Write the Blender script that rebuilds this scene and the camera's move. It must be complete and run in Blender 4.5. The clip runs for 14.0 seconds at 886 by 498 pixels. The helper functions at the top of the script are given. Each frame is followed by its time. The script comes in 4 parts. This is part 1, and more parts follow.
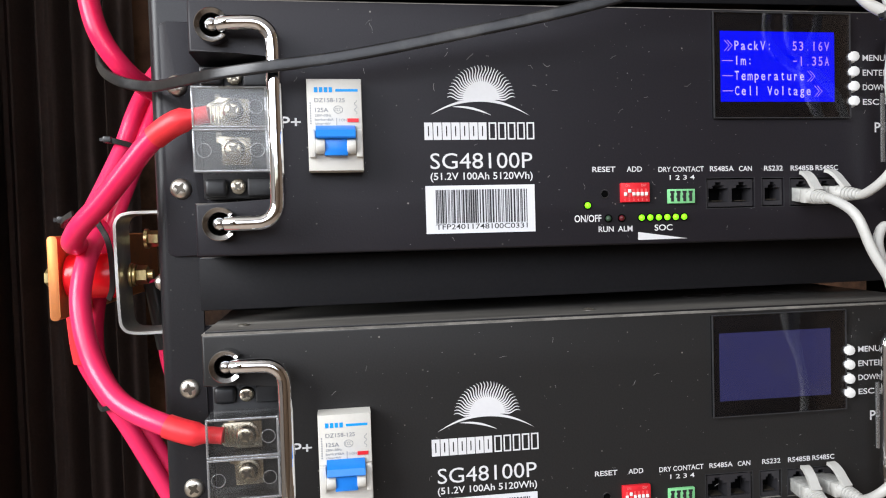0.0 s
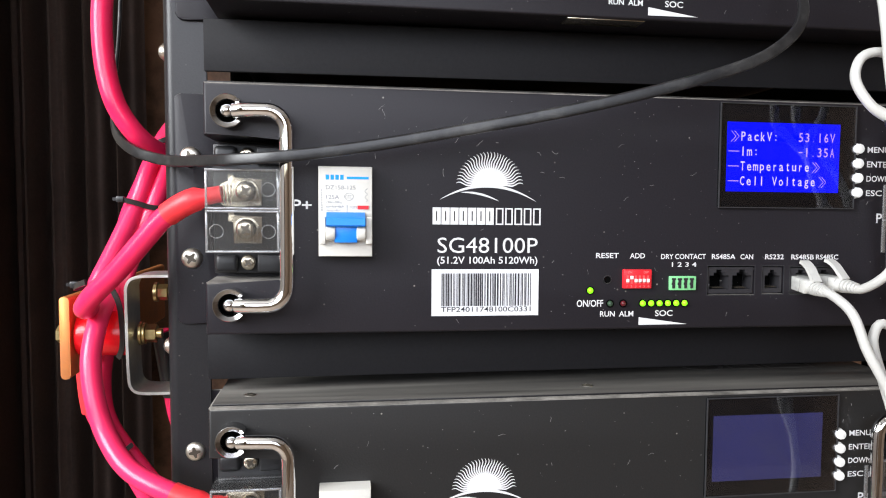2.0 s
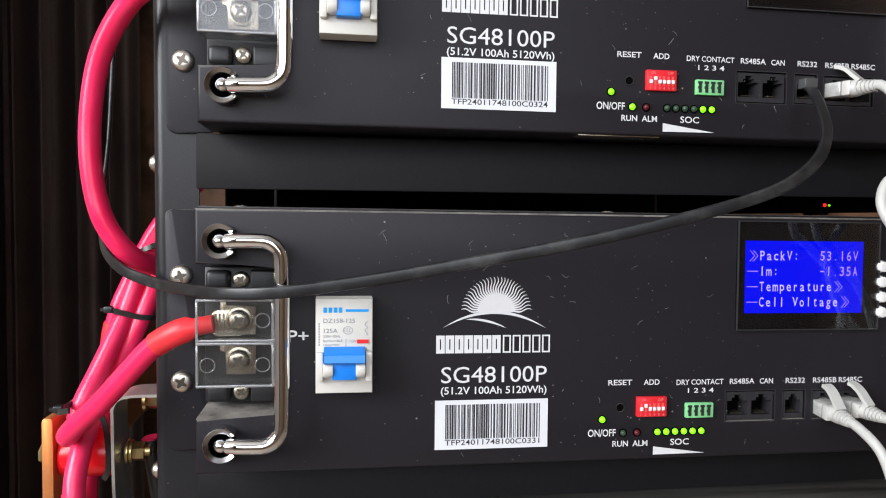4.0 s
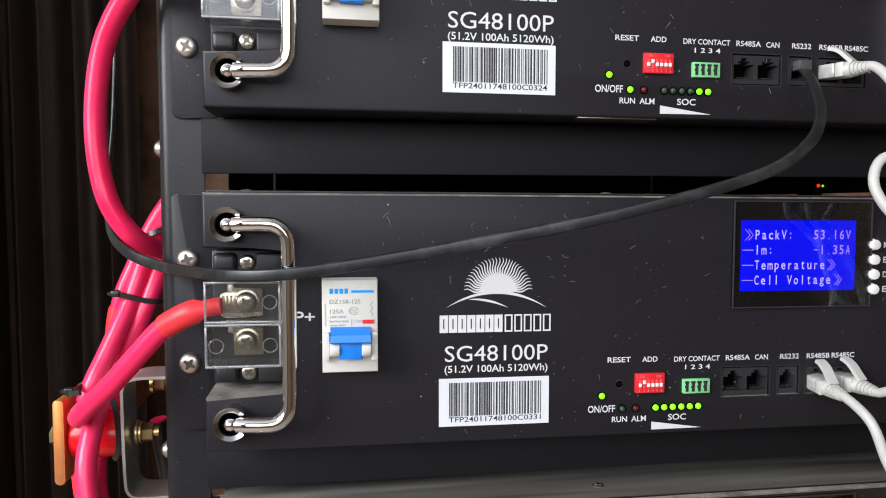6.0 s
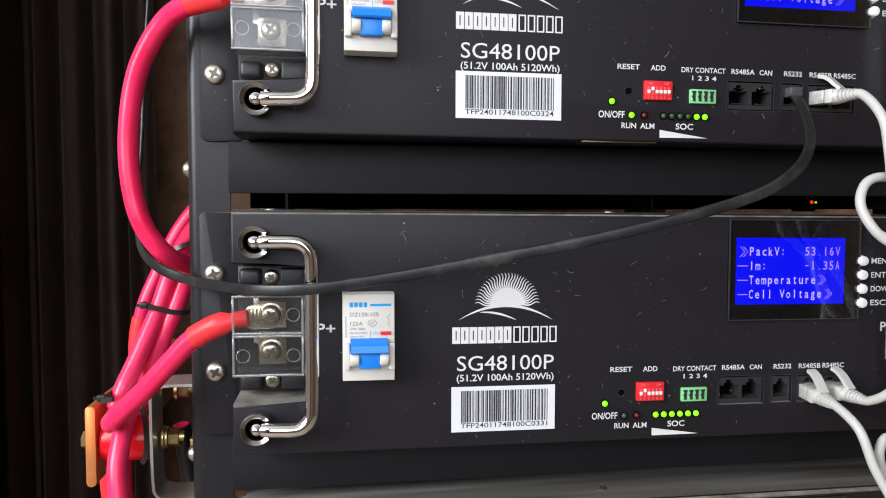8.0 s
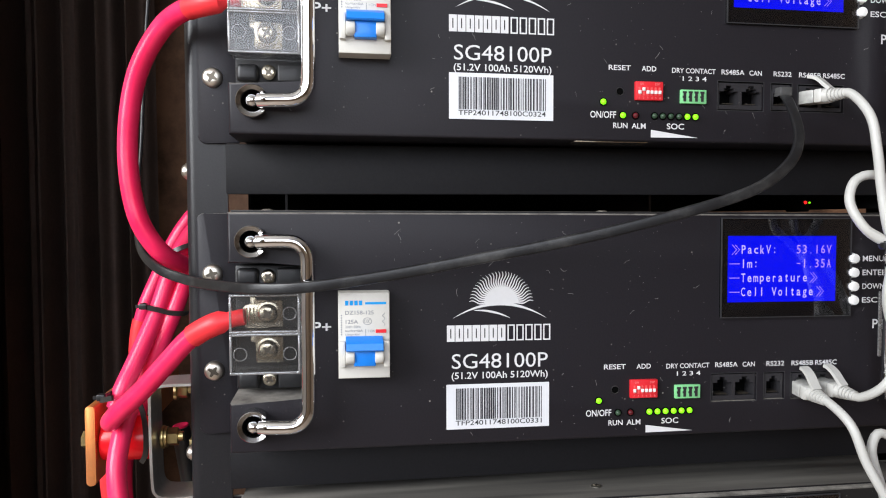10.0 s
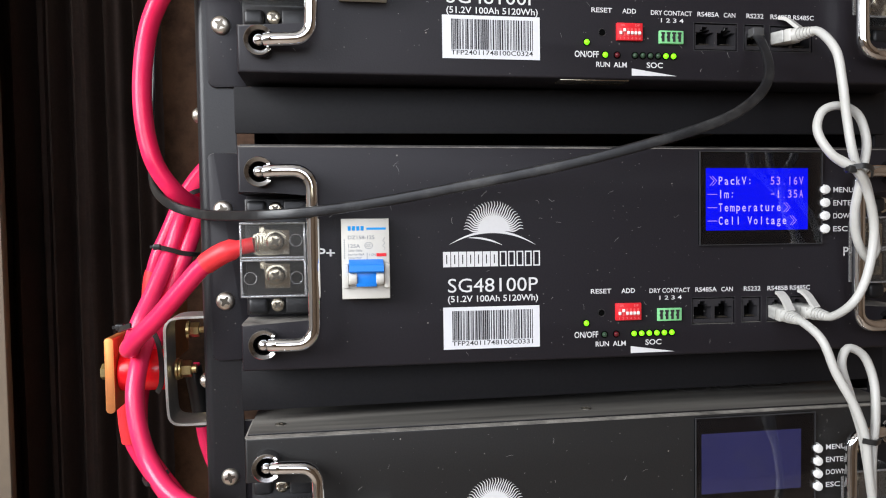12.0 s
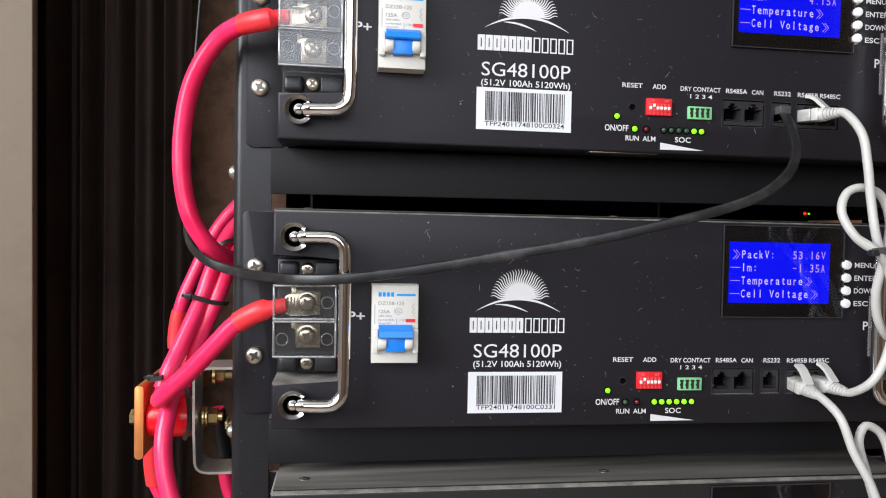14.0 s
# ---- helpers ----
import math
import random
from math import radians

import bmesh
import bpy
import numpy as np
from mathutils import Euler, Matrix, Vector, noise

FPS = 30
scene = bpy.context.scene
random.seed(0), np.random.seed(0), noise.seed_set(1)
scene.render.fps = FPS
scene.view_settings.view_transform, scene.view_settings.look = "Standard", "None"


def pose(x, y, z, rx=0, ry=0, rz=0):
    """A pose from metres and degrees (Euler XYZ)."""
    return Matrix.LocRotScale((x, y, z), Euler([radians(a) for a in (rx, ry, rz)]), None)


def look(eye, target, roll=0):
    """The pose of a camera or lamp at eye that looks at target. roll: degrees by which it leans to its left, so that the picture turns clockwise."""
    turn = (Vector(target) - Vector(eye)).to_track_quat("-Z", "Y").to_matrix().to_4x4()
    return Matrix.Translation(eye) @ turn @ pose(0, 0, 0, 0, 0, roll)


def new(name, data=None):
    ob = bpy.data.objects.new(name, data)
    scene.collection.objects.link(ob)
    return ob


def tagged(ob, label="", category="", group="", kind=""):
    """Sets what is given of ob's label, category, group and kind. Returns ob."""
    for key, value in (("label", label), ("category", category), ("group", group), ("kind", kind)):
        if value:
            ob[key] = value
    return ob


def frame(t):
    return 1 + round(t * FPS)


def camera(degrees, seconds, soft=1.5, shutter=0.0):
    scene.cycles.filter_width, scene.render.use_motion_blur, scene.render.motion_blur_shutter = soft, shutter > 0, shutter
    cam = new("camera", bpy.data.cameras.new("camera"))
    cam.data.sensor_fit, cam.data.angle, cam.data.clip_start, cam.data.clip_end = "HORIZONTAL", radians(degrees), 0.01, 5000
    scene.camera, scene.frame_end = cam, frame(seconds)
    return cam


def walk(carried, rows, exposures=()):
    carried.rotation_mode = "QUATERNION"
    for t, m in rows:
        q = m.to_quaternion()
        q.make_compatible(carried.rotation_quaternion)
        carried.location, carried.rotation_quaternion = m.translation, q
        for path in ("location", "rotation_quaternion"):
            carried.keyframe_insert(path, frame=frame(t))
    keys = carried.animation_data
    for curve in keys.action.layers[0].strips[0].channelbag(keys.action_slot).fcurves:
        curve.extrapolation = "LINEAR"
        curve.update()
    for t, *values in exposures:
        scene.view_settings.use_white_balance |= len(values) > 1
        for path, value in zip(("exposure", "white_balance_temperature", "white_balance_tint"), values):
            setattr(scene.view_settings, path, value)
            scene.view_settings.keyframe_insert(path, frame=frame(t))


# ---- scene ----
cam = camera(63.0, 14.0, soft=1.1)
PATH = [
    (0, (-0.048, -0.391, 0.979), (0.239, 1.587, 0.906), -1.7),
    (0.5, (-0.052, -0.401, 0.949), (0.229, 1.576, 0.835), -2.1),
    (1, (-0.06, -0.401, 0.922), (0.215, 1.573, 0.758), -1.8),
    (1.5, (-0.061, -0.404, 0.92), (0.212, 1.572, 0.768), -0.7),
    (2, (-0.05, -0.396, 1.035), (0.231, 1.58, 0.912), 0.3),
    (2.5, (-0.042, -0.393, 1.092), (0.239, 1.586, 1.011), 0.9),
    (5, (-0.054, -0.362, 1.095), (0.237, 1.615, 0.995), 0.1),
    (5.5, (-0.051, -0.363, 1.087), (0.247, 1.611, 0.97), 0.1),
    (6, (-0.055, -0.379, 1.093), (0.243, 1.594, 0.968), 0.0),
    (6.5, (-0.055, -0.385, 1.095), (0.245, 1.588, 0.967), 0.1),
    (7, (-0.057, -0.39, 1.096), (0.245, 1.584, 0.971), 0.1),
    (7.5, (-0.063, -0.401, 1.097), (0.237, 1.573, 0.98), 0.1),
    (8, (-0.065, -0.402, 1.1), (0.23, 1.573, 0.992), 0.1),
    (10.5, (-0.057, -0.412, 1.093), (0.226, 1.567, 1.015), -0.3),
    (11, (-0.052, -0.415, 1.088), (0.233, 1.563, 1.015), -0.6),
    (11.5, (-0.049, -0.414, 1.071), (0.238, 1.564, 0.997), -0.8),
    (12, (-0.063, -0.439, 1.053), (0.223, 1.539, 0.973), -0.9),
    (12.5, (-0.077, -0.445, 1.039), (0.204, 1.533, 0.957), -0.4),
    (13, (-0.081, -0.452, 1.056), (0.194, 1.527, 0.968), 0.2),
    (13.5, (-0.081, -0.45, 1.083), (0.185, 1.531, 1.007), 0.7),
    (14, (-0.077, -0.446, 1.09), (0.188, 1.535, 1.029), 1.0),
]
walk(cam, [(t, look(eye, target, roll)) for t, eye, target, roll in PATH],
     exposures=[(0, 0.16), (1.4, 0.25), (2.0, 0.46), (2.6, 0.22), (5.0, 0.06), (11.5, 0.06), (12.5, 0.09), (14.0, 0.06)])
LEFT_W, FRONT_W, LCD_EMIT = 62.0, 22.0, 1.4

# ---- light ----
world = bpy.data.worlds.new("sky")
scene.world = world
world.use_nodes = True
wn = world.node_tree.nodes
sky = wn.new("ShaderNodeTexSky")
sky.sky_type, sky.sun_disc = "NISHITA", False
sky.sun_elevation, sky.sun_rotation = radians(42), radians(200)
world.node_tree.links.new(sky.outputs[0], wn["Background"].inputs[0])
wn["Background"].inputs[1].default_value = 0.1


def window_light(name, m, w, h, watts, color):
    data = bpy.data.lights.new(name, "AREA")
    data.shape, data.size, data.size_y, data.energy, data.color = "RECTANGLE", w, h, watts, color
    ob = new(name, data)
    ob.matrix_world = m
    return ob


window_light("daylight_left", look((-1.58, -1.05, 1.75), (0.0, -0.2, 1.05)), 1.1, 1.1, LEFT_W, (0.95, 0.97, 1.0))
window_light("daylight_front", look((-0.45, -2.18, 1.70), (0.0, 0.0, 1.05)), 1.8, 1.0, FRONT_W, (0.87, 0.90, 1.0))


# ---- materials ----
def material(name, color, rough=0.5, metal=0.0, grain=0.0, grain_scale=400.0, bump=0.0, stain=None, stain_scale=18.0,
             stain_at=(0.5, 0.7), emit=0.0, coat=0.0, ior=1.45):
    """Plain surface with fine grain, a second layer of stains and a little relief."""
    m = bpy.data.materials.new(name)
    m.use_nodes = True
    nt = m.node_tree
    b = nt.nodes["Principled BSDF"]
    col = (*color, 1.0)
    b.inputs["Base Color"].default_value = col
    b.inputs["Roughness"].default_value, b.inputs["Metallic"].default_value = rough, metal
    b.inputs["Coat Weight"].default_value, b.inputs["IOR"].default_value = coat, ior
    if emit:
        b.inputs["Emission Color"].default_value, b.inputs["Emission Strength"].default_value = col, emit
    co = nt.nodes.new("ShaderNodeTexCoord")
    out = None
    if grain or bump:
        n = nt.nodes.new("ShaderNodeTexNoise")
        n.inputs["Scale"].default_value, n.inputs["Detail"].default_value = grain_scale, 4.0
        nt.links.new(co.outputs["Object"], n.inputs["Vector"])
        if grain:
            mix = nt.nodes.new("ShaderNodeMix")
            mix.data_type = "RGBA"
            mix.inputs[6].default_value = tuple(c * (1 - grain) for c in color) + (1,)
            mix.inputs[7].default_value = tuple(min(1, c * (1 + grain)) for c in color) + (1,)
            nt.links.new(n.outputs["Fac"], mix.inputs[0])
            out = mix.outputs[2]
        if bump:
            bp = nt.nodes.new("ShaderNodeBump")
            bp.inputs["Strength"].default_value, bp.inputs["Distance"].default_value = bump, 0.0006
            nt.links.new(n.outputs["Fac"], bp.inputs["Height"])
            nt.links.new(bp.outputs[0], b.inputs["Normal"])
    if stain:
        s = nt.nodes.new("ShaderNodeTexNoise")
        s.inputs["Scale"].default_value, s.inputs["Detail"].default_value = stain_scale, 8.0
        s.inputs["Roughness"].default_value = 0.7
        nt.links.new(co.outputs["Object"], s.inputs["Vector"])
        r = nt.nodes.new("ShaderNodeMapRange")
        r.inputs[1].default_value, r.inputs[2].default_value = stain_at
        nt.links.new(s.outputs["Fac"], r.inputs[0])
        mix2 = nt.nodes.new("ShaderNodeMix")
        mix2.data_type = "RGBA"
        mix2.inputs[6].default_value, mix2.inputs[7].default_value = col, (*stain, 1)
        if out:
            nt.links.new(out, mix2.inputs[6])
        nt.links.new(r.outputs[0], mix2.inputs[0])
        out = mix2.outputs[2]
    if out:
        nt.links.new(out, b.inputs["Base Color"])
    m.diffuse_color = col
    return m


def dusty(name, color, dust, rough, wiped=False, fine=False):
    """Black powder coat: fine orange peel, pale specks, and dust that has settled on upward faces."""
    m = material(name, color, rough, grain=0.25, grain_scale=900, bump=0.12, ior=1.36)
    nt = m.node_tree
    b = nt.nodes["Principled BSDF"]
    base = b.inputs["Base Color"].links[0].from_socket
    co = nt.nodes.new("ShaderNodeTexCoord")
    geo = nt.nodes.new("ShaderNodeNewGeometry")
    sep = nt.nodes.new("ShaderNodeSeparateXYZ")
    nt.links.new(geo.outputs["True Normal"], sep.inputs[0])
    spread = (0.15, 1.0) if fine else (0.36, 0.68)
    up = nt.nodes.new("ShaderNodeMapRange")
    up.inputs[1].default_value, up.inputs[2].default_value = 0.35, 0.95
    nt.links.new(sep.outputs[2], up.inputs[0])
    n = nt.nodes.new("ShaderNodeTexNoise")
    n.inputs["Scale"].default_value, n.inputs["Detail"].default_value, n.inputs["Roughness"].default_value = 30, 10, 0.75
    nt.links.new(co.outputs["Object"], n.inputs["Vector"])
    if fine:
        n.inputs["Scale"].default_value = 170
    if wiped:
        # long slightly slanting wipe marks of a cloth
        mp = nt.nodes.new("ShaderNodeMapping")
        mp.inputs["Rotation"].default_value = (0, 0, radians(-5))
        mp.inputs["Scale"].default_value = (0.09, 1.6, 1.0)
        nt.links.new(co.outputs["Object"], mp.inputs["Vector"])
        nt.links.new(mp.outputs[0], n.inputs["Vector"])
        n.inputs["Detail"].default_value, n.inputs["Roughness"].default_value, n.inputs["Distortion"].default_value = 6, 0.6, 0.3
    amount = nt.nodes.new("ShaderNodeMapRange")
    amount.inputs[1].default_value, amount.inputs[2].default_value = spread
    amount.inputs[3].default_value, amount.inputs[4].default_value = 0.2, 1.0
    nt.links.new(n.outputs["Fac"], amount.inputs[0])
    mul = nt.nodes.new("ShaderNodeMath")
    mul.operation = "MULTIPLY"
    nt.links.new(up.outputs[0], mul.inputs[0])
    nt.links.new(amount.outputs[0], mul.inputs[1])
    # specks of dust clinging to the upright faces
    v = nt.nodes.new("ShaderNodeTexVoronoi")
    v.inputs["Scale"].default_value = 160
    nt.links.new(co.outputs["Object"], v.inputs["Vector"])
    sp = nt.nodes.new("ShaderNodeMapRange")
    sp.inputs[1].default_value, sp.inputs[2].default_value = 0.10, 0.05
    nt.links.new(v.outputs["Distance"], sp.inputs[0])
    n2 = nt.nodes.new("ShaderNodeTexNoise")
    n2.inputs["Scale"].default_value = 45
    nt.links.new(co.outputs["Object"], n2.inputs["Vector"])
    pick = nt.nodes.new("ShaderNodeMapRange")
    pick.inputs[1].default_value, pick.inputs[2].default_value, pick.inputs[4].default_value = 0.50, 0.66, 0.7
    nt.links.new(n2.outputs["Fac"], pick.inputs[0])
    mul2 = nt.nodes.new("ShaderNodeMath")
    mul2.operation = "MULTIPLY"
    nt.links.new(sp.outputs[0], mul2.inputs[0])
    nt.links.new(pick.outputs[0], mul2.inputs[1])
    top = nt.nodes.new("ShaderNodeMath")
    top.operation = "MAXIMUM"
    nt.links.new(mul.outputs[0], top.inputs[0])
    nt.links.new(mul2.outputs[0], top.inputs[1])
    mix = nt.nodes.new("ShaderNodeMix")
    mix.data_type = "RGBA"
    nt.links.new(top.outputs[0], mix.inputs[0])
    nt.links.new(base, mix.inputs[6])
    mix.inputs[7].default_value = (*dust, 1)
    nt.links.new(mix.outputs[2], b.inputs["Base Color"])
    ro = nt.nodes.new("ShaderNodeMapRange")
    ro.inputs[3].default_value, ro.inputs[4].default_value = rough, 0.9
    nt.links.new(top.outputs[0], ro.inputs[0])
    nt.links.new(ro.outputs[0], b.inputs["Roughness"])
    return m


def clear(name, color, rough, alpha, haze=0.0):
    m = bpy.data.materials.new(name)
    m.use_nodes = True
    nt = m.node_tree
    nt.nodes.clear()
    o = nt.nodes.new("ShaderNodeOutputMaterial")
    t = nt.nodes.new("ShaderNodeBsdfTransparent")
    t.inputs[0].default_value = (*color, 1)
    g = nt.nodes.new("ShaderNodeBsdfGlossy")
    g.inputs["Roughness"].default_value = rough
    f = nt.nodes.new("ShaderNodeFresnel")
    f.inputs[0].default_value = 1.5
    add = nt.nodes.new("ShaderNodeMath")
    add.operation = "ADD"
    add.inputs[1].default_value = alpha
    mx = nt.nodes.new("ShaderNodeMixShader")
    nt.links.new(f.outputs[0], add.inputs[0])
    nt.links.new(add.outputs[0], mx.inputs[0])
    nt.links.new(t.outputs[0], mx.inputs[1])
    nt.links.new(g.outputs[0], mx.inputs[2])
    last = mx
    if haze:
        # a little scatter in thick or scuffed plastic
        df = nt.nodes.new("ShaderNodeBsdfDiffuse")
        df.inputs[0].default_value = (0.8, 0.8, 0.8, 1)
        last = nt.nodes.new("ShaderNodeMixShader")
        last.inputs[0].default_value = haze
        nt.links.new(mx.outputs[0], last.inputs[1])
        nt.links.new(df.outputs[0], last.inputs[2])
    nt.links.new(last.outputs[0], o.inputs[0])
    return m


BLACK = dusty("black_powder_coat", (0.0130, 0.0114, 0.0146), (0.40, 0.375, 0.335), 0.44)
LID = dusty("black_lid_coat", (0.0120, 0.0115, 0.0128), (0.15, 0.14, 0.125), 0.36)
WIPED = dusty("wiped_black_lid_coat", (0.0120, 0.0115, 0.0128), (0.17, 0.16, 0.142), 0.34, True)
DUSTLID = dusty("dusty_black_lid_coat", (0.014, 0.0135, 0.014), (0.36, 0.34, 0.295), 0.5, fine=True)
DUSTY = dusty("dusty_black_powder_coat", (0.0170, 0.0163, 0.0160), (0.40, 0.375, 0.335), 0.46)
# matt black, made darker than the rack paint for the shade under each battery
GAPBLACK = material("gap_shade_black", (0.0095, 0.0092, 0.0105), 0.6, grain=0.3, grain_scale=700, bump=0.1, ior=1.28)
RAIL = dusty("black_rack_paint", (0.017, 0.0165, 0.018), (0.14, 0.13, 0.12), 0.31)
PLASTIC = material("black_plastic", (0.014, 0.014, 0.015), 0.4, grain=0.3, bump=0.08)
DIPINK = material("pale_red_print", (0.85, 0.22, 0.22), 0.5)
DIPSLOT = material("dark_red_slot", (0.80, 0.10, 0.10), 0.5)
# black colour stands for the shade inside holes, collars and jacks
HOLE = material("hole_shade", (0.003, 0.003, 0.003), 0.8, ior=1.04)
PORT = material("port_plastic", (0.028, 0.027, 0.030), 0.3)
CHROME = material("chrome", (0.86, 0.86, 0.87), 0.035, 1.0)
# collar chrome, darker in colour to stand for its dim reflections
SATIN = material("dim_chrome", (0.36, 0.355, 0.35), 0.2, 1.0, grain=0.1)
STEEL = material("zinc_steel", (0.70, 0.66, 0.58), 0.36, 1.0, grain=0.15, grain_scale=700)
NICKEL = material("nickel_terminal", (0.62, 0.56, 0.45), 0.26, 1.0, grain=0.12, grain_scale=900)
BRASS = material("yellow_zinc_bolt", (0.72, 0.58, 0.28), 0.3, 1.0, grain=0.2)
GALV = material("galvanised_strip", (0.80, 0.80, 0.76), 0.34, 0.85, grain=0.15, grain_scale=200, stain=(0.6, 0.6, 0.56))
COPPER = material("copper_bar", (0.74, 0.28, 0.085), 0.48, 0.6, grain=0.15, grain_scale=300, stain=(0.55, 0.22, 0.1))
PRINT = material("white_print", (0.70, 0.70, 0.71), 0.55, grain=0.05)
LABEL = material("white_label", (0.74, 0.75, 0.78), 0.4, grain=0.03)
TOPINK = material("faded_grey_print", (0.16, 0.15, 0.145), 0.6, grain=0.3, grain_scale=60)
SCUFF = material("pale_scuff", (0.22, 0.215, 0.21), 0.7)
INK = material("black_ink", (0.03, 0.03, 0.035), 0.5)
GREYINK = material("grey_ink", (0.28, 0.29, 0.31), 0.5)
CREAM = material("cream_moulded_plastic", (0.64, 0.625, 0.575), 0.35, grain=0.04, bump=0.05, stain=(0.60, 0.575, 0.51))
BLUE = material("blue_toggle", (0.012, 0.21, 0.74), 0.3, grain=0.05)
BLUEINK = material("blue_ink", (0.0, 0.32, 0.80), 0.5)
REDPL = material("red_plastic", (0.72, 0.02, 0.03), 0.4, grain=0.08)
GREENPL = material("green_connector", (0.22, 0.62, 0.27), 0.45, grain=0.08)
REDCABLE = material("red_cable_jacket", (0.94, 0.030, 0.125), 0.27, grain=0.12, grain_scale=60, bump=0.04, stain=(0.84, 0.010, 0.08), stain_scale=9)
SHRINK = material("red_heat_shrink", (0.84, 0.034, 0.045), 0.42, grain=0.1, grain_scale=250, bump=0.2)
INSUL = material("red_insulator", (0.78, 0.008, 0.016), 0.25, grain=0.1)
BLACKCABLE = material("black_flat_cable", (0.011, 0.011, 0.012), 0.30, grain=0.2, bump=0.06, stain=(0.045, 0.044, 0.043), stain_scale=40)
TIE = material("black_nylon_tie", (0.022, 0.022, 0.022), 0.3)
WHITECABLE = material("white_cable_jacket", (0.51, 0.505, 0.475), 0.38, grain=0.04, bump=0.04, stain=(0.47, 0.46, 0.425), stain_scale=30)
NOSE = material("clear_plug_plastic", (0.38, 0.38, 0.36), 0.12, grain=0.5, grain_scale=260)
BUTTON = material("white_button", (0.84, 0.84, 0.82), 0.4)
GREEN_ON = material("green_led_lit", (0.22, 1.0, 0.012), 0.3, emit=0.95)
GREEN_OFF = material("green_led_off", (0.03, 0.06, 0.035), 0.25)
RED_OFF = material("red_led_off", (0.09, 0.008, 0.012), 0.25)
RED_ON = material("red_led_lit", (1.0, 0.02, 0.02), 0.3, emit=1.5)
GLASS = clear("smoked_window", (0.80, 0.80, 0.82), 0.05, 0.006)
COVER = clear("clear_cover", (0.90, 0.90, 0.89), 0.18, 0.0, 0.006)
RIM = clear("clear_rim", (0.72, 0.72, 0.73), 0.2, 0.16, 0.16)
PHONEPLUG = material("clear_phone_plug", (0.07, 0.07, 0.07), 0.2)
EDGE = material("pale_edge", (0.034, 0.034, 0.036), 0.35, grain=0.6, grain_scale=90)
BEZEL = material("black_window_border", (0.008, 0.008, 0.009), 0.12, grain=0.2)
LCD_ON = material("lcd_backlit_blue", (0.0, 0.003, 0.95), 0.25, emit=LCD_EMIT)
LCD_ON.node_tree.nodes["Principled BSDF"].inputs["Base Color"].default_value = (0.0, 0.002, 0.12, 1)
LCD_OFF = material("lcd_dark_blue", (0.05, 0.05, 0.15), 0.14, grain=0.1, grain_scale=60, stain=(0.075, 0.075, 0.15), stain_scale=28, stain_at=(0.5, 0.75))
LCD_INK = material("lcd_pale_ink", (0.52, 0.42, 1.0), 0.4, emit=0.95)
LCD_DIM = material("lcd_violet_ink", (0.44, 0.26, 1.0), 0.4, emit=0.9)
PAINT = material("beige_wall_paint", (0.20, 0.158, 0.112), 0.6, grain=0.06, grain_scale=120, bump=0.15, stain=(0.16, 0.13, 0.097), stain_scale=6)
WOODDARK = material("dark_brown_wood", (0.32, 0.17, 0.095), 0.6, grain=0.3, grain_scale=30, bump=0.2, stain=(0.05, 0.028, 0.017), stain_scale=9, stain_at=(0.4, 0.65))
DRAPE = material("dark_brown_drape", (0.090, 0.061, 0.050), 0.75, grain=0.3, grain_scale=300, stain=(0.055, 0.038, 0.031), stain_scale=8)
WALLPAINT = material("warm_wall_paint", (0.46, 0.44, 0.41), 0.8, grain=0.03, grain_scale=90, bump=0.1)
EASTPAINT = material("brown_wall_paint", (0.19, 0.135, 0.092), 0.7, grain=0.05, grain_scale=90, bump=0.1)
FLOORING = material("light_brown_floor", (0.36, 0.29, 0.225), 0.5, grain=0.2, grain_scale=40, stain=(0.29, 0.23, 0.17), stain_scale=3)


# ---- mesh helpers (millimetres in, metres out) ----
MM = 0.001


def box(bm, x0, x1, y0, y1, z0, z1, bevel=0.0, seg=2):
    g = bmesh.ops.create_cube(bm, size=1.0)
    vs = g["verts"]
    for v in vs:
        v.co = Vector((x0 + (v.co.x + 0.5) * (x1 - x0), y0 + (v.co.y + 0.5) * (y1 - y0), z0 + (v.co.z + 0.5) * (z1 - z0)))
    if bevel:
        es = list({e for v in vs for e in v.link_edges})
        bmesh.ops.bevel(bm, geom=es, offset=bevel, segments=seg, profile=0.5, affect="EDGES")
    return bm


def prism(bm, outline, y0, y1, bevel=0.0, seg=2):
    """An outline in x and z, pushed from y0 (front) to y1."""
    a = [bm.verts.new((x, y0, z)) for x, z in outline]
    b = [bm.verts.new((x, y1, z)) for x, z in outline]
    n = len(a)
    faces = [bm.faces.new(a), bm.faces.new(b[::-1])]
    for i in range(n):
        faces.append(bm.faces.new((a[i], b[i], b[(i + 1) % n], a[(i + 1) % n])))
    if bevel:
        es = [e for e in faces[0].edges]
        bmesh.ops.bevel(bm, geom=es, offset=bevel, segments=seg, profile=0.5, affect="EDGES")
    bmesh.ops.recalc_face_normals(bm, faces=bm.faces)
    return bm


def cyl(bm, p0, p1, r0, r1=None, seg=24, bevel=0.0):
    p0, p1 = Vector(p0), Vector(p1)
    d = p1 - p0
    m = Matrix.Translation((p0 + p1) / 2) @ d.to_track_quat("Z", "Y").to_matrix().to_4x4()
    g = bmesh.ops.create_cone(bm, cap_ends=True, segments=seg, radius1=r0, radius2=r0 if r1 is None else r1, depth=d.length, matrix=m)
    if bevel:
        es = [e for e in {e for v in g["verts"] for e in v.link_edges} if any(len(f.verts) > 4 for f in e.link_faces)]
        bmesh.ops.bevel(bm, geom=es, offset=bevel, segments=2, profile=0.5, affect="EDGES")
    return bm


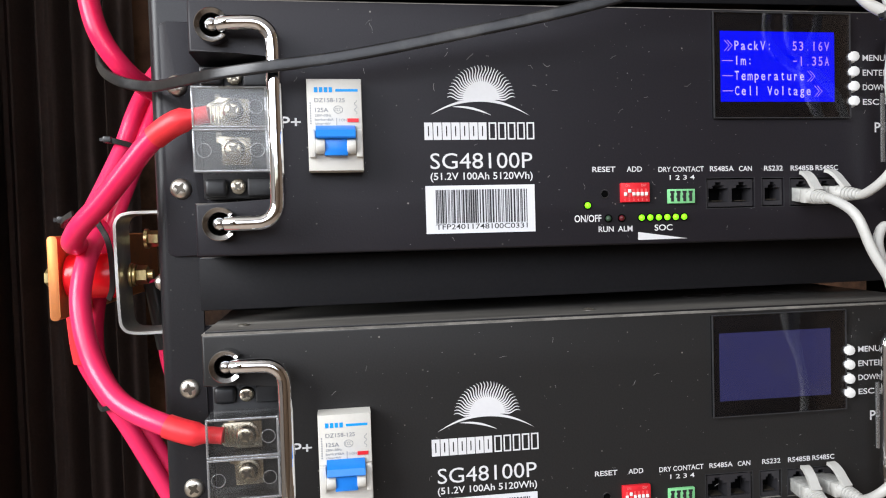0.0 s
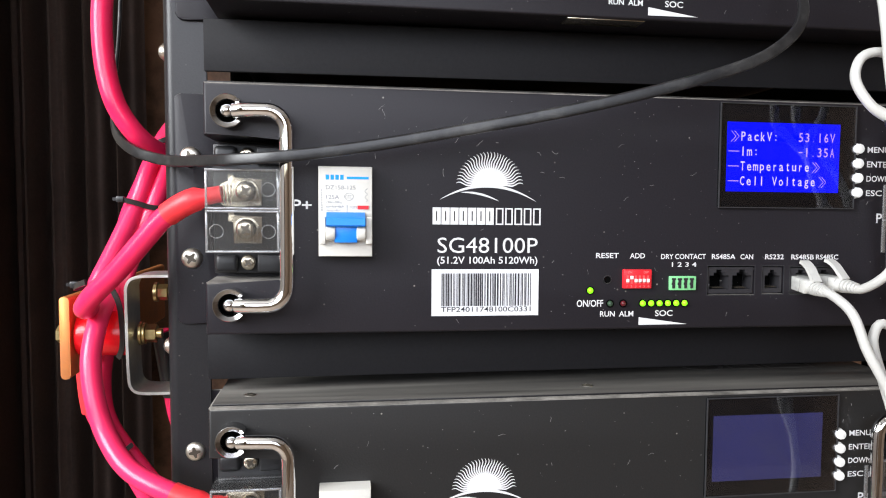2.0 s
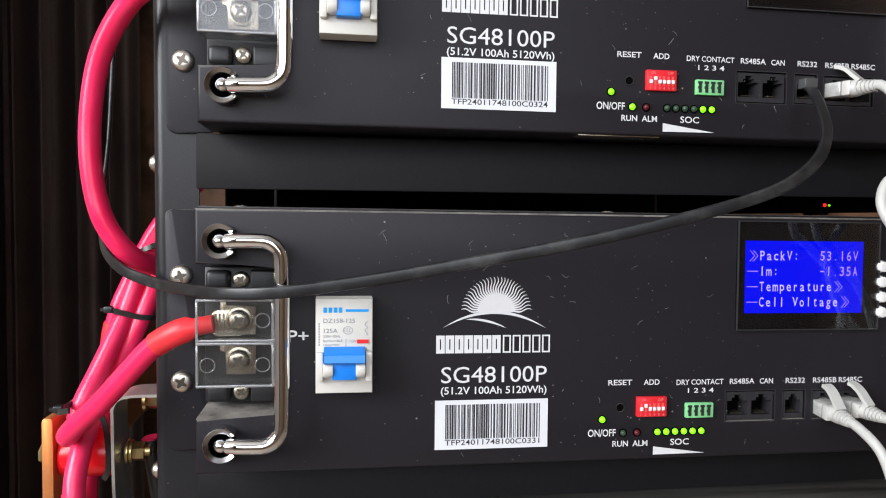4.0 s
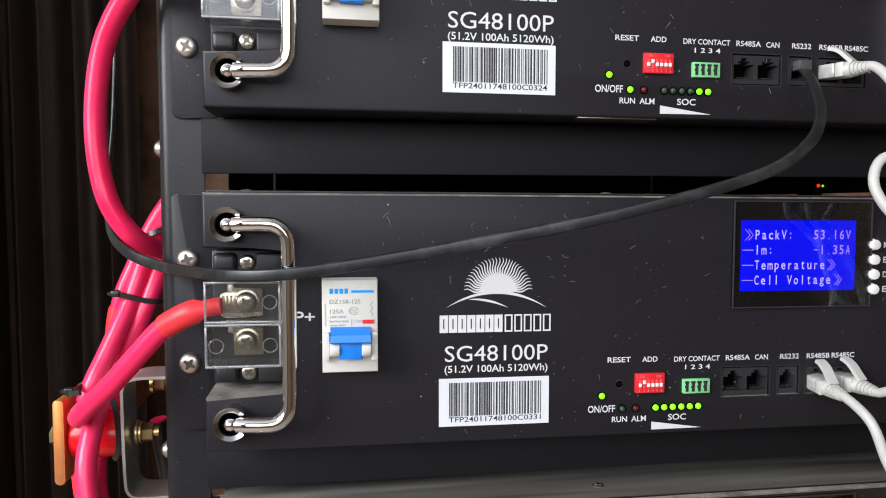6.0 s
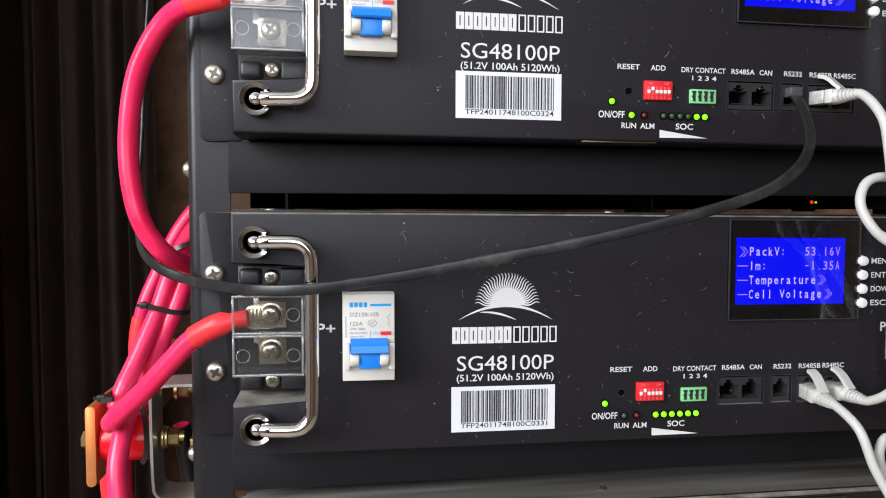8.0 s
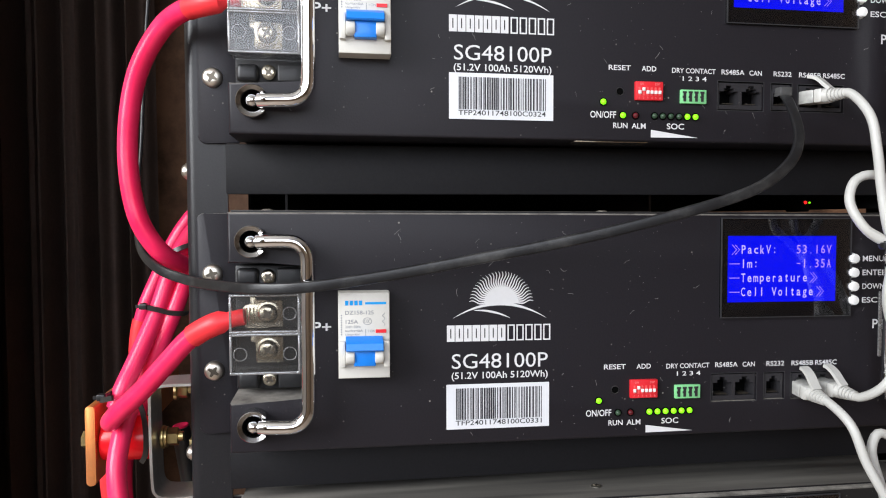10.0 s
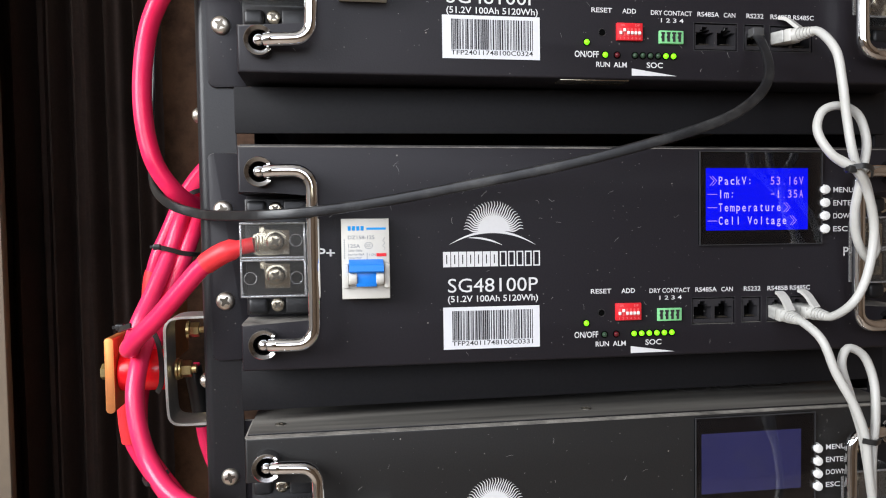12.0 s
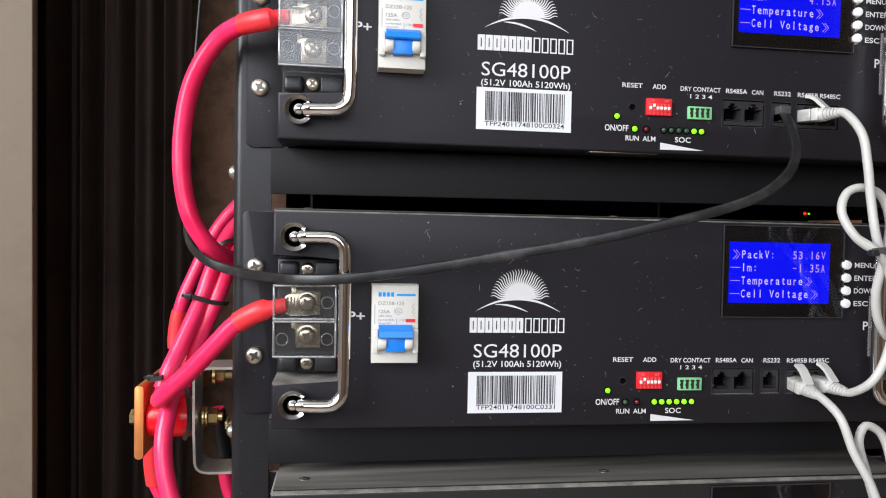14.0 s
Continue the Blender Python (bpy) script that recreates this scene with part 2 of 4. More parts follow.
def ball(bm, c, rx, ry, rz, seg=20):
    m = Matrix.Translation(c) @ Matrix.Diagonal((rx, ry, rz, 1))
    bmesh.ops.create_uvsphere(bm, u_segments=seg, v_segments=seg // 2, radius=1.0, matrix=m)
    return bm


def spline(pts, step=3.0):
    """A smooth line through the points (centripetal)."""
    P = [Vector(p) for p in pts]
    P = [2 * P[0] - P[1]] + P + [2 * P[-1] - P[-2]]
    out = []
    for i in range(1, len(P) - 2):
        a, b, c, d = P[i - 1:i + 3]
        t0, t1 = 0.0, max((b - a).length, 1e-4) ** 0.5
        t2 = t1 + max((c - b).length, 1e-4) ** 0.5
        t3 = t2 + max((d - c).length, 1e-4) ** 0.5
        n = max(2, int((c - b).length / step))
        for k in range(n):
            t = t1 + (t2 - t1) * k / n
            a1 = a.lerp(b, (t - t0) / (t1 - t0))
            a2 = b.lerp(c, (t - t1) / (t2 - t1))
            a3 = c.lerp(d, (t - t2) / (t3 - t2))
            b1 = a1.lerp(a2, (t - t0) / (t2 - t0))
            b2 = a2.lerp(a3, (t - t1) / (t3 - t1))
            out.append(b1.lerp(b2, (t - t1) / (t2 - t1)))
    out.append(P[-2])
    return out


def sweep(bm, line, section, up=(0, 0, 1), radius=None, level=False, turn=None):
    """Carry a closed section along a line; the section's second axis stays near up."""
    rings = []
    side = None
    for i, p in enumerate(line):
        if turn:
            up = turn(i / (len(line) - 1))
        d = (line[min(i + 1, len(line) - 1)] - line[max(i - 1, 0)]).normalized()
        if side is None or (level and d.cross(Vector(up)).length > 0.35):
            side = d.cross(Vector(up))
            if side.length < 1e-3:
                side = d.cross(Vector((1, 0, 0)))
        side = (side - d * side.dot(d)).normalized()
        top = side.cross(d)
        k = radius(i / max(1, len(line) - 1)) if radius else 1.0
        rings.append([bm.verts.new(p + side * (u * k) + top * (v * k)) for u, v in section])
    n = len(section)
    for r0, r1 in zip(rings, rings[1:]):
        for i in range(n):
            bm.faces.new((r0[i], r0[(i + 1) % n], r1[(i + 1) % n], r1[i]))
    bm.faces.new(rings[0][::-1])
    bm.faces.new(rings[-1])
    bmesh.ops.recalc_face_normals(bm, faces=bm.faces)
    return bm


def ring(r, n=16, flat=1.0):
    return [(r * math.cos(2 * math.pi * i / n), r * flat * math.sin(2 * math.pi * i / n)) for i in range(n)]


def tube(bm, pts, r, n=16, step=3.0):
    return sweep(bm, spline(pts, step), ring(r, n))


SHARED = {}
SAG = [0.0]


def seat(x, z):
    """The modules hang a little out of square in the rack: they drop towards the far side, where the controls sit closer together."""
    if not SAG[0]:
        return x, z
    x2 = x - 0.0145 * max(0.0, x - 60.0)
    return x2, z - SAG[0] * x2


def mesh_of(key, name, build, mat):
    """The mesh that build() makes, made once for each key."""
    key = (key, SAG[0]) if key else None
    if key in SHARED:
        return SHARED[key]
    bm = build() if callable(build) else build
    me = bpy.data.meshes.new(name)
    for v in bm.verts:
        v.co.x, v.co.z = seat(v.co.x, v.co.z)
        v.co *= MM
    bm.to_mesh(me)
    bm.free()
    for p in me.polygons:
        p.use_smooth = True
    me.set_sharp_from_angle(angle=radians(35))
    me.materials.append(mat)
    if key:
        SHARED[key] = me
    return me


def part(name, bm, mat, parent=None, label="", key=None, at=None):
    me = mesh_of(key, name, bm, mat)
    ob = new(name, me)
    if me.materials[0] != mat:
        ob.material_slots[0].link = "OBJECT"
        ob.material_slots[0].material = mat
    if parent:
        ob.parent = parent
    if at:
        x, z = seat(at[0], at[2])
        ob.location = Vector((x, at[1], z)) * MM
    return tagged(ob, label)


def thing(name, at, label, category, group="", kind=""):
    ob = new(name)
    ob.empty_display_size = 0.02
    ob.location = Vector(at) * MM
    return tagged(ob, label, category, group, kind)


def B():
    return bmesh.new()


def letters(text, x0, x1, z0, z1, weight=0.0, y=-0.25, depth=0.2):
    """Printed words that fill the given box, a hair proud of the panel."""
    cu = bpy.data.curves.new("words", "FONT")
    cu.body, cu.size, cu.offset, cu.resolution_u = text, 1.0, weight, 3
    ob = bpy.data.objects.new("words", cu)
    scene.collection.objects.link(ob)
    bpy.context.view_layer.update()
    me = bpy.data.meshes.new_from_object(ob.evaluated_get(bpy.context.evaluated_depsgraph_get()))
    bpy.data.objects.remove(ob)
    bm = bmesh.new()
    bm.from_mesh(me)
    xs, ys = [v.co.x for v in bm.verts], [v.co.y for v in bm.verts]
    ax, bx, ay, by = min(xs), max(xs), min(ys), max(ys)
    for v in bm.verts:
        v.co = Vector((x0 + (v.co.x - ax) / (bx - ax) * (x1 - x0), y, z0 + (v.co.y - ay) / (by - ay) * (z1 - z0)))
    for f in bm.faces:
        f.normal_update()
        if f.normal.y > 0:
            f.normal_flip()
    bpy.data.meshes.remove(me)
    return bm


def words(name, text, x0, x1, z0, z1, mat, parent, weight=0.0, y=-0.25, label=""):
    return part(name, lambda: letters(text, x0, x1, z0, z1, weight, y), mat, parent, label, key=("w", text, x0, x1, z0, z1, y))


def cells(name, text, x0, pitch, z0, height, mat, parent, y=-1.85):
    """Screen characters, each in a cell of the same width, with thin strokes."""
    def build():
        bm = B()
        for i, ch in enumerate(text):
            if ch == " ":
                continue
            wide = {"i": 0.16, "l": 0.16, ".": 0.18, ":": 0.18, "1": 0.17, "-": 0.6, "I": 0.18, "t": 0.45, "r": 0.45, "m": 0.78, "V": 0.78}.get(ch, 0.64)
            low, high = {".": (0.0, 0.16), ":": (0.08, 0.72), "-": (0.42, 0.54), "g": (-0.26, 0.70), "p": (-0.26, 0.70), "t": (0.0, 0.9)}.get(ch, (0.0, 1.0 if ch in "PVIAkTClh0123456789" else 0.70))
            m = x0 + (i + 0.5) * pitch
            one = letters(ch, m - wide * pitch / 2, m + wide * pitch / 2, z0 + low * height, z0 + high * height, 0.010, y)
            me = bpy.data.meshes.new("cell")
            one.to_mesh(me)
            one.free()
            bm.from_mesh(me)
            bpy.data.meshes.remove(me)
        return bm
    return part(name, build, mat, parent, key=("cell", text, x0, z0))


# ---- the room ----
def slab(name, x0, x1, y0, y1, z0, z1, mat, label, category, bevel=0.0):
    ob = part(name, box(B(), x0, x1, y0, y1, z0, z1, bevel), mat)
    return tagged(ob, label, category, kind="structure")


slab("floor", -1700, 1900, -2300, 900, -60, 0, FLOORING, "plain light brown floor under the rack", "floor")
slab("ceiling", -1700, 1900, -2300, 900, 2500, 2560, WALLPAINT, "plain tan painted ceiling", "ceiling")


def wall_with_opening(name, outline, hole, place, mat, label):
    """A wall in x and z with a rectangular hole through it, 80 thick, set by place."""
    (x0, z0, x1, z1), (a0, b0, a1, b1) = outline, hole
    bm = B()
    box(bm, x0, a0, 0, 80, z0, z1)
    box(bm, a1, x1, 0, 80, z0, z1)
    box(bm, a0, a1, 0, 80, z0, b0)
    box(bm, a0, a1, 0, 80, b1, z1)
    ob = part(name, bm, mat)
    ob.matrix_world = place
    return tagged(ob, label, "wall", kind="structure")


wall_with_opening("wall_south", (-1700, 0, 1900, 2500), (-1400, 1150, 500, 2250), pose(0, -2.3, 0), EASTPAINT, "brown painted wall with a window opening")
wall_with_opening("wall_west", (-2300, 0, 330, 2500), (-1600, 1200, -500, 2300), pose(-1.62, 0, 0, 0, 0, 90), WALLPAINT, "tan painted wall with a window opening")
slab("wall_east", 1820, 1900, -2220, 330, 0, 2500, EASTPAINT, "plain brown painted wall", "wall")
slab("wall_north_west", -1620, -358, 250, 262, 0, 2500, PAINT, "beige painted wall end beside the dark alcove", "wall", 1.5)
slab("wall_north_east", 760, 1820, 250, 262, 0, 2500, PAINT, "beige painted wall beside the alcove", "wall", 1.5)
slab("wall_alcove_back", -540, 840, 600, 680, 0, 2500, WOODDARK, "dark brown stained wooden back of the alcove", "wall")
slab("wall_alcove_left", -540, -460, 266, 600, 0, 2500, WOODDARK, "dark brown wooden side of the alcove", "wall")
slab("wall_alcove_right", 760, 840, 266, 600, 0, 2500, WOODDARK, "dark brown wooden side of the alcove", "wall")


def drape():
    bm = B()
    cols, rows = 120, 3
    grid = []
    for j in range(rows + 1):
        row = []
        for i in range(cols + 1):
            u = i / cols
            x = -452 + 192 * u
            fold = 15 * math.sin(u * 40) + 8 * math.sin(u * 75 + 1.3)
            row.append(bm.verts.new((x + 2 * math.sin(j + u * 9), 390 + 40 * u + fold, 20 + j * 820)))
        grid.append(row)
    for j in range(rows):
        for i in range(cols):
            bm.faces.new((grid[j][i], grid[j][i + 1], grid[j + 1][i + 1], grid[j + 1][i]))
    ret = bmesh.ops.solidify(bm, geom=bm.faces[:], thickness=2.0)
    return bm


tagged(part("curtain", drape(), DRAPE), "dark brown curtain hanging in vertical folds", "curtain")

# ---- the rack ----
MID = 100.5
rack = thing("equipment_rack", (0, 0, 0), "black painted steel open frame equipment rack", "rack")


def rail():
    # front flange and side flange of one upright, one bent sheet with a rounded corner
    bm = B()
    out = [(-127, 46.5), (-145.5, 46.5)]
    out += [(-145.5 + 6.5 * math.cos(a), 53 + 6.5 * math.sin(a)) for a in [math.radians(270 - 15 * k) for k in range(1, 7)]]
    out += [(-152, 108), (-149.5, 108), (-149.5, 53)]
    out += [(-145.5 + 4 * math.cos(a), 53 + 4 * math.sin(a)) for a in [math.radians(180 + 22.5 * k) for k in range(1, 5)]]
    out += [(-127, 49)]
    a = [bm.verts.new((x, y, 0)) for x, y in out]
    b = [bm.verts.new((x, y, 1700)) for x, y in out]
    bm.faces.new(a[::-1]), bm.faces.new(b)
    for i in range(len(a)):
        j = (i + 1) % len(a)
        bm.faces.new((a[i], a[j], b[j], b[i]))
    bmesh.ops.recalc_face_normals(bm, faces=bm.faces)
    return bm


part("upright", rail, RAIL, rack, key="rail")
mirrored = rail()
bmesh.ops.scale(mirrored, vec=(-1, 1, 1), verts=mirrored.verts)
bmesh.ops.translate(mirrored, vec=(2 * MID, 0, 0), verts=mirrored.verts)
bmesh.ops.reverse_faces(mirrored, faces=mirrored.faces)
part("upright", mirrored, RAIL, rack)
for x in (-152, 2 * MID + 112):
    part("rear_upright", box(B(), x, x + 40, 470, 510, 0, 1700, 2), RAIL, rack)
UNITS = [("A", 1.7, 1176.5), ("B", 0.0, 1000.0), ("C", -0.6, 824.8), ("D", -1.0, 648.5)]
for _, _, z in UNITS:
    sh = part("shelf", box(B(), -126, 2 * MID + 126, 35.2, 440, z - 39.5, z - 37, 0.5), RAIL, rack, "black steel shelf with a folded front lip")
    part("front_lip", box(B(), -126, 2 * MID + 126, 32, 35, z - 67, z - 37.5, 0.8), GAPBLACK, sh)
    # unseen side and rear sheets, added to keep the gaps between batteries dark
    for x, y in ((-122.5, 109), (2 * MID + 120.5, 36 if z > 1100 else 109)):
        part("side_gap_blind", box(B(), x, x + 2, y, 440, z - 75.5, z - 39.7, 0.5), GAPBLACK, sh)
    part("rear_gap_blind", box(B(), -118, 2 * MID + 118, 440.2, 443, z - 75.5, z - 37.5, 0.8), GAPBLACK, sh)
for x in (-149.5, 2 * MID + 149.5):
    s = -1 if x < 0 else 1
    for z in (60, 1660):
        part("side_rail", box(B(), min(x, x - s * 3), max(x, x - s * 3), 108.5, 470, z, z + 35), RAIL, rack)


def pan_head(r, depth):
    """A pan head that faces the viewer: a flat rounded crown over a short upright rim."""
    bm = B()
    rows = []
    for k, d in ((1.0, 0.0), (1.0, 0.34), (0.95, 0.58), (0.84, 0.80), (0.66, 0.93), (0.40, 0.99)):
        rows.append([bm.verts.new((r * k * math.cos(q), -depth * d, r * k * math.sin(q))) for q in [2 * math.pi * i / 28 for i in range(28)]])
    for r0, r1 in zip(rows, rows[1:]):
        for i in range(28):
            bm.faces.new((r0[i], r0[(i + 1) % 28], r1[(i + 1) % 28], r1[i]))
    bm.faces.new(rows[-1]), bm.faces.new(rows[0][::-1])
    bmesh.ops.recalc_face_normals(bm, faces=bm.faces)
    return bm


def cross_slot(r):
    """Four tapering arms round a wide middle, raised, for the shade of a driver recess."""
    w, m = r * 0.17, r * 0.34
    out = []
    for k in range(4):
        q = math.radians(90 * k)
        for x, z in ((r, -w), (r, w), (m, m)):
            out.append((x * math.cos(q) - z * math.sin(q), x * math.sin(q) + z * math.cos(q)))
    return prism(B(), out, -0.25, 0.3)


# dark metal painted for the shade in driver recesses; jack contacts share it
SLOT = material("recess_shade_metal", (0.12, 0.105, 0.085), 0.4, 0.8)


def screw(parent, x, y, z, r, depth=None, mat=STEEL, turn=25, name="screw"):
    depth = depth or r * 0.5
    s = part(name, lambda: pan_head(r, depth), mat, parent, key=("pan", r, depth), at=(x, y, z))
    c = part("cross_recess_shade", lambda: cross_slot(r * 0.56), SLOT, s, key=("slot", r), at=(0, -depth * 0.97, 0))
    c.rotation_euler = (0, radians(turn), 0)
    return s


def side_bolt(z, y=59):
    b = B()
    cyl(b, (0, 0, 0), (-2.0, 0, 0), 5.0, seg=20, bevel=0.4)
    ball(b, (-2.0, 0, 0), 2.6, 4.2, 4.2, 16)
    part("side_bolt", b, STEEL, rack, "zinc plated bolt in the side of the upright", at=(-152, y, z))


for z in (1124.5, 948.5, 772.5):
    side_bolt(z)

# ---- one battery module ----
NOTCH = (-77.5, -8.0, 70.0)


def panel_outline():
    x1, (n, za, zb) = 2 * MID + 121, NOTCH
    m = 2 * MID - n
    return [(-121, -36), (x1, -36), (x1, za), (m, za), (m, zb), (x1, zb), (x1, 98), (-121, 98), (-121, zb), (n, zb), (n, za), (-121, za)]


CUTS = [(164.6, 194.6, -16.2, 0.9), (199.6, 213.4, -15.8, 0.7), (217.7, 248.4, -16.0, 0.4)]


def cut_panel():
    """The front panel with real openings where the jacks sit."""
    def plain(bm):
        me = bpy.data.meshes.new("cutter")
        bm.to_mesh(me)
        bm.free()
        return new("cutter", me)
    ob = plain(prism(B(), panel_outline(), 0, 44, 1.8, 3))
    cutters = []
    for x0, x1, z0, z1 in CUTS:
        c = plain(box(B(), x0, x1, -8, 14, z0, z1))
        cutters.append(c)
        md = ob.modifiers.new("opening", "BOOLEAN")
        md.operation, md.object, md.solver = "DIFFERENCE", c, "EXACT"
    bpy.context.view_layer.update()
    me = bpy.data.meshes.new_from_object(ob.evaluated_get(bpy.context.evaluated_depsgraph_get()))
    bm = B()
    bm.from_mesh(me)
    for o in (ob, *cutters):
        bpy.data.objects.remove(o)
    return bm


def handle(mirror):
    s = -1 if mirror else 1
    c = 2 * MID - 3 if mirror else 0
    X = lambda x: c + s * x
    pts = [(X(-104.0), -9.0, 82), (X(-99), -10.5, 82.3)]
    pts += [(X(-87.5 + 10 * math.sin(a)), -12, 72.3 + 10 * math.cos(a)) for a in [math.radians(15 * k) for k in range(7)]]
    pts += [(X(-77.5), -12, 40), (X(-77.5), -12, 10)]
    pts += [(X(-88 + 10.2 * math.cos(a)), -12, -8.8 - 10 * math.sin(a)) for a in [math.radians(15 * k) for k in range(7)]]
    pts += [(X(-99), -10.5, -19), (X(-104.0), -9.0, -19)]
    return sweep(B(), spline(pts, 2.0), ring(3.9, 20), up=(0, -1, 0))


def socket():
    """A raised collar that is open towards the bar, with the ball pivot inside."""
    bm = B()
    n = 40
    rows = []
    for i in range(n + 1):
        a = math.radians(38 + 284 * i / n)
        c, s = math.cos(a), math.sin(a)
        rows.append([bm.verts.new((r * c, y, r * s)) for r, y in ((8.7, 0), (8.7, -9.0), (8.3, -9.4), (6.1, -8.3), (5.7, -7.4), (5.7, 0))])
    for r0, r1 in zip(rows, rows[1:]):
        for k in range(5):
            bm.faces.new((r0[k], r1[k], r1[k + 1], r0[k + 1]))
    bm.faces.new(rows[0]), bm.faces.new(rows[-1][::-1])
    bmesh.ops.recalc_face_normals(bm, faces=bm.faces)
    return bm


def pivot():
    bm = B()
    ball(bm, (0, -8.0, 0), 3.6, 3.6, 3.6, 20)
    cyl(bm, (0, -1, 0), (0, -8, 0), 2.6, seg=16)
    return bm


def rj_socket(x0, x1, z0, z1, holes, w, h):
    """Black jack housing, one moulding with a keyed opening for each plug."""
    base = z0 + (z1 - z0 - h) * 0.62
    top = base + h

    def half(c, s):
        # one side of the opening, from its floor to the middle of the latch key
        return [(c, base), (c + s * w / 2, base), (c + s * w / 2, top - h * 0.30), (c + s * w * 0.28, top - h * 0.30), (c + s * w * 0.28, top - h * 0.15),
                (c + s * w * 0.15, top - h * 0.15), (c + s * w * 0.15, top), (c, top)]
    bm = B()
    cuts = [x0] + list(holes) + [x1]
    for i, (a, b) in enumerate(zip(cuts, cuts[1:])):
        left = [(a, z1), (a, z0)] if i == 0 else [(a, z1)] + half(a, 1)[::-1] + [(a, z0)]
        right = [(b, z0), (b, z1)] if i == len(cuts) - 2 else [(b, z0)] + half(b, -1) + [(b, z1)]
        prism(bm, left + right, 0.7, 11)
    bmesh.ops.remove_doubles(bm, verts=bm.verts, dist=0.01)
    bmesh.ops.triangulate(bm, faces=bm.faces[:])
    return bm


def data_port(parent, x0, x1, z0, z1, holes, w, h, label, key):
    p = part("data_port", lambda: rj_socket(x0 + 1.1, x1 - 1.1, z0 + 1.1, z1 - 1.1, holes, w, h), PORT, parent, label, key=key)

    # paler outline paints the highlight on the opening's bevelled edge
    def rim():
        bm = B()
        for a, b, d, f in ((x0, x1, z0, z0 + 0.35), (x0, x1, z1 - 0.35, z1), (x0, x0 + 0.35, z0 + 0.35, z1 - 0.35), (x1 - 0.35, x1, z0 + 0.35, z1 - 0.35)):
            box(bm, a, b, -0.12, 0.02, d, f)
        return bm
    part("port_edge_highlight", rim, EDGE, p, key=key + "r")
    part("jack_back", lambda: box(B(), x0 + 0.5, x1 - 0.5, 11.1, 12, z0 + 0.5, z1 - 0.5), HOLE, p, key=key + "b")
    for c in holes:
        def comb():
            bm = B()
            for k in range(6):
                box(bm, c - 3.4 + k * 1.2, c - 2.9 + k * 1.2, 1.5, 9, z0 + 4.2, z0 + 4.8)
            return bm
        tagged(part("contact_comb", comb, SLOT, p, key=key + str(c)), kind="stuff")


def barcode(x0, x1, z0, z1):
    rng = random.Random(7)
    bm = B()
    x = x0
    while x < x1:
        w = rng.choice((0.35, 0.35, 0.6, 0.6, 0.95))
        box(bm, x, min(x + w, x1), -0.62, -0.5, z0, z1)
        x += w + rng.choice((0.3, 0.3, 0.55, 0.8))
    return bm


def emblem_rays():
    bm = B()
    n = 29
    for i in range(n):
        a = math.radians(4 + 172 * i / (n - 1))
        d, s = Vector((math.cos(a), 0, math.sin(a))), Vector((-math.sin(a), 0, math.cos(a)))
        rows = []
        for k in range(9):
            u = k / 8
            p = Vector((32.4, 0, 45.4)) + d * (9.8 + 9.2 * u) + s * (1.05 * math.sin(u * 6.0) * (0.4 + 0.6 * u)) * max(-1.0, min(1.0, 1.6 - 4.0 * math.cos(a)))
            w = 0.36 * (1 - u) ** 0.6 + 0.12
            rows.append((p - s * w, p + s * w))
        vs = [(bm.verts.new((p.x, -0.25, p.z)), bm.verts.new((q.x, -0.25, q.z))) for p, q in rows]
        for (a0, b0), (a1, b1) in zip(vs, vs[1:]):
            bm.faces.new((a0, a1, b1, b0))
    bmesh.ops.recalc_face_normals(bm, faces=bm.faces)
    return bm


def emblem_disc():
    bm = B()
    pts = [(32.4 + 10.1 * math.cos(math.radians(a)), 45.6 + 10.1 * math.sin(math.radians(a))) for a in range(0, 181, 10)]
    return prism(bm, pts[::-1], -0.3, -0.1)


def swoosh(x0, x1, z_end0, z_end1, z_mid, thick):
    bm = B()
    top, low = [], []
    for k in range(25):
        u = k / 24
        x = x0 + (x1 - x0) * u
        z = (z_end0 * (1 - u) + z_end1 * u) + 4 * u * (1 - u) * (z_mid - (z_end0 + z_end1) / 2)
        t = thick * math.sin(math.pi * u) ** 0.8
        top.append(bm.verts.new((x, -0.27, z)))
        low.append(bm.verts.new((x, -0.27, z - t - 0.03)))
    for k in range(24):
        bm.faces.new((top[k], low[k], low[k + 1], top[k + 1]))
    bmesh.ops.recalc_face_normals(bm, faces=bm.faces)
    return bm


def round_rect(x0, x1, z0, z1, r, corners=(1, 1, 1, 1), n=6):
    """Corners in the order lower left, lower right, upper right, upper left."""
    pts = []
    for (cx, cz, a0), on in zip(((x0 + r, z0 + r, 180), (x1 - r, z0 + r, 270), (x1 - r, z1 - r, 0), (x0 + r, z1 - r, 90)), corners):
        if on:
            pts += [(cx + r * math.cos(math.radians(a0 + 90 * k / n)), cz + r * math.sin(math.radians(a0 + 90 * k / n))) for k in range(n + 1)]
        else:
            pts.append((x0 if cx < (x0 + x1) / 2 else x1, z0 if cz < (z0 + z1) / 2 else z1))
    return pts


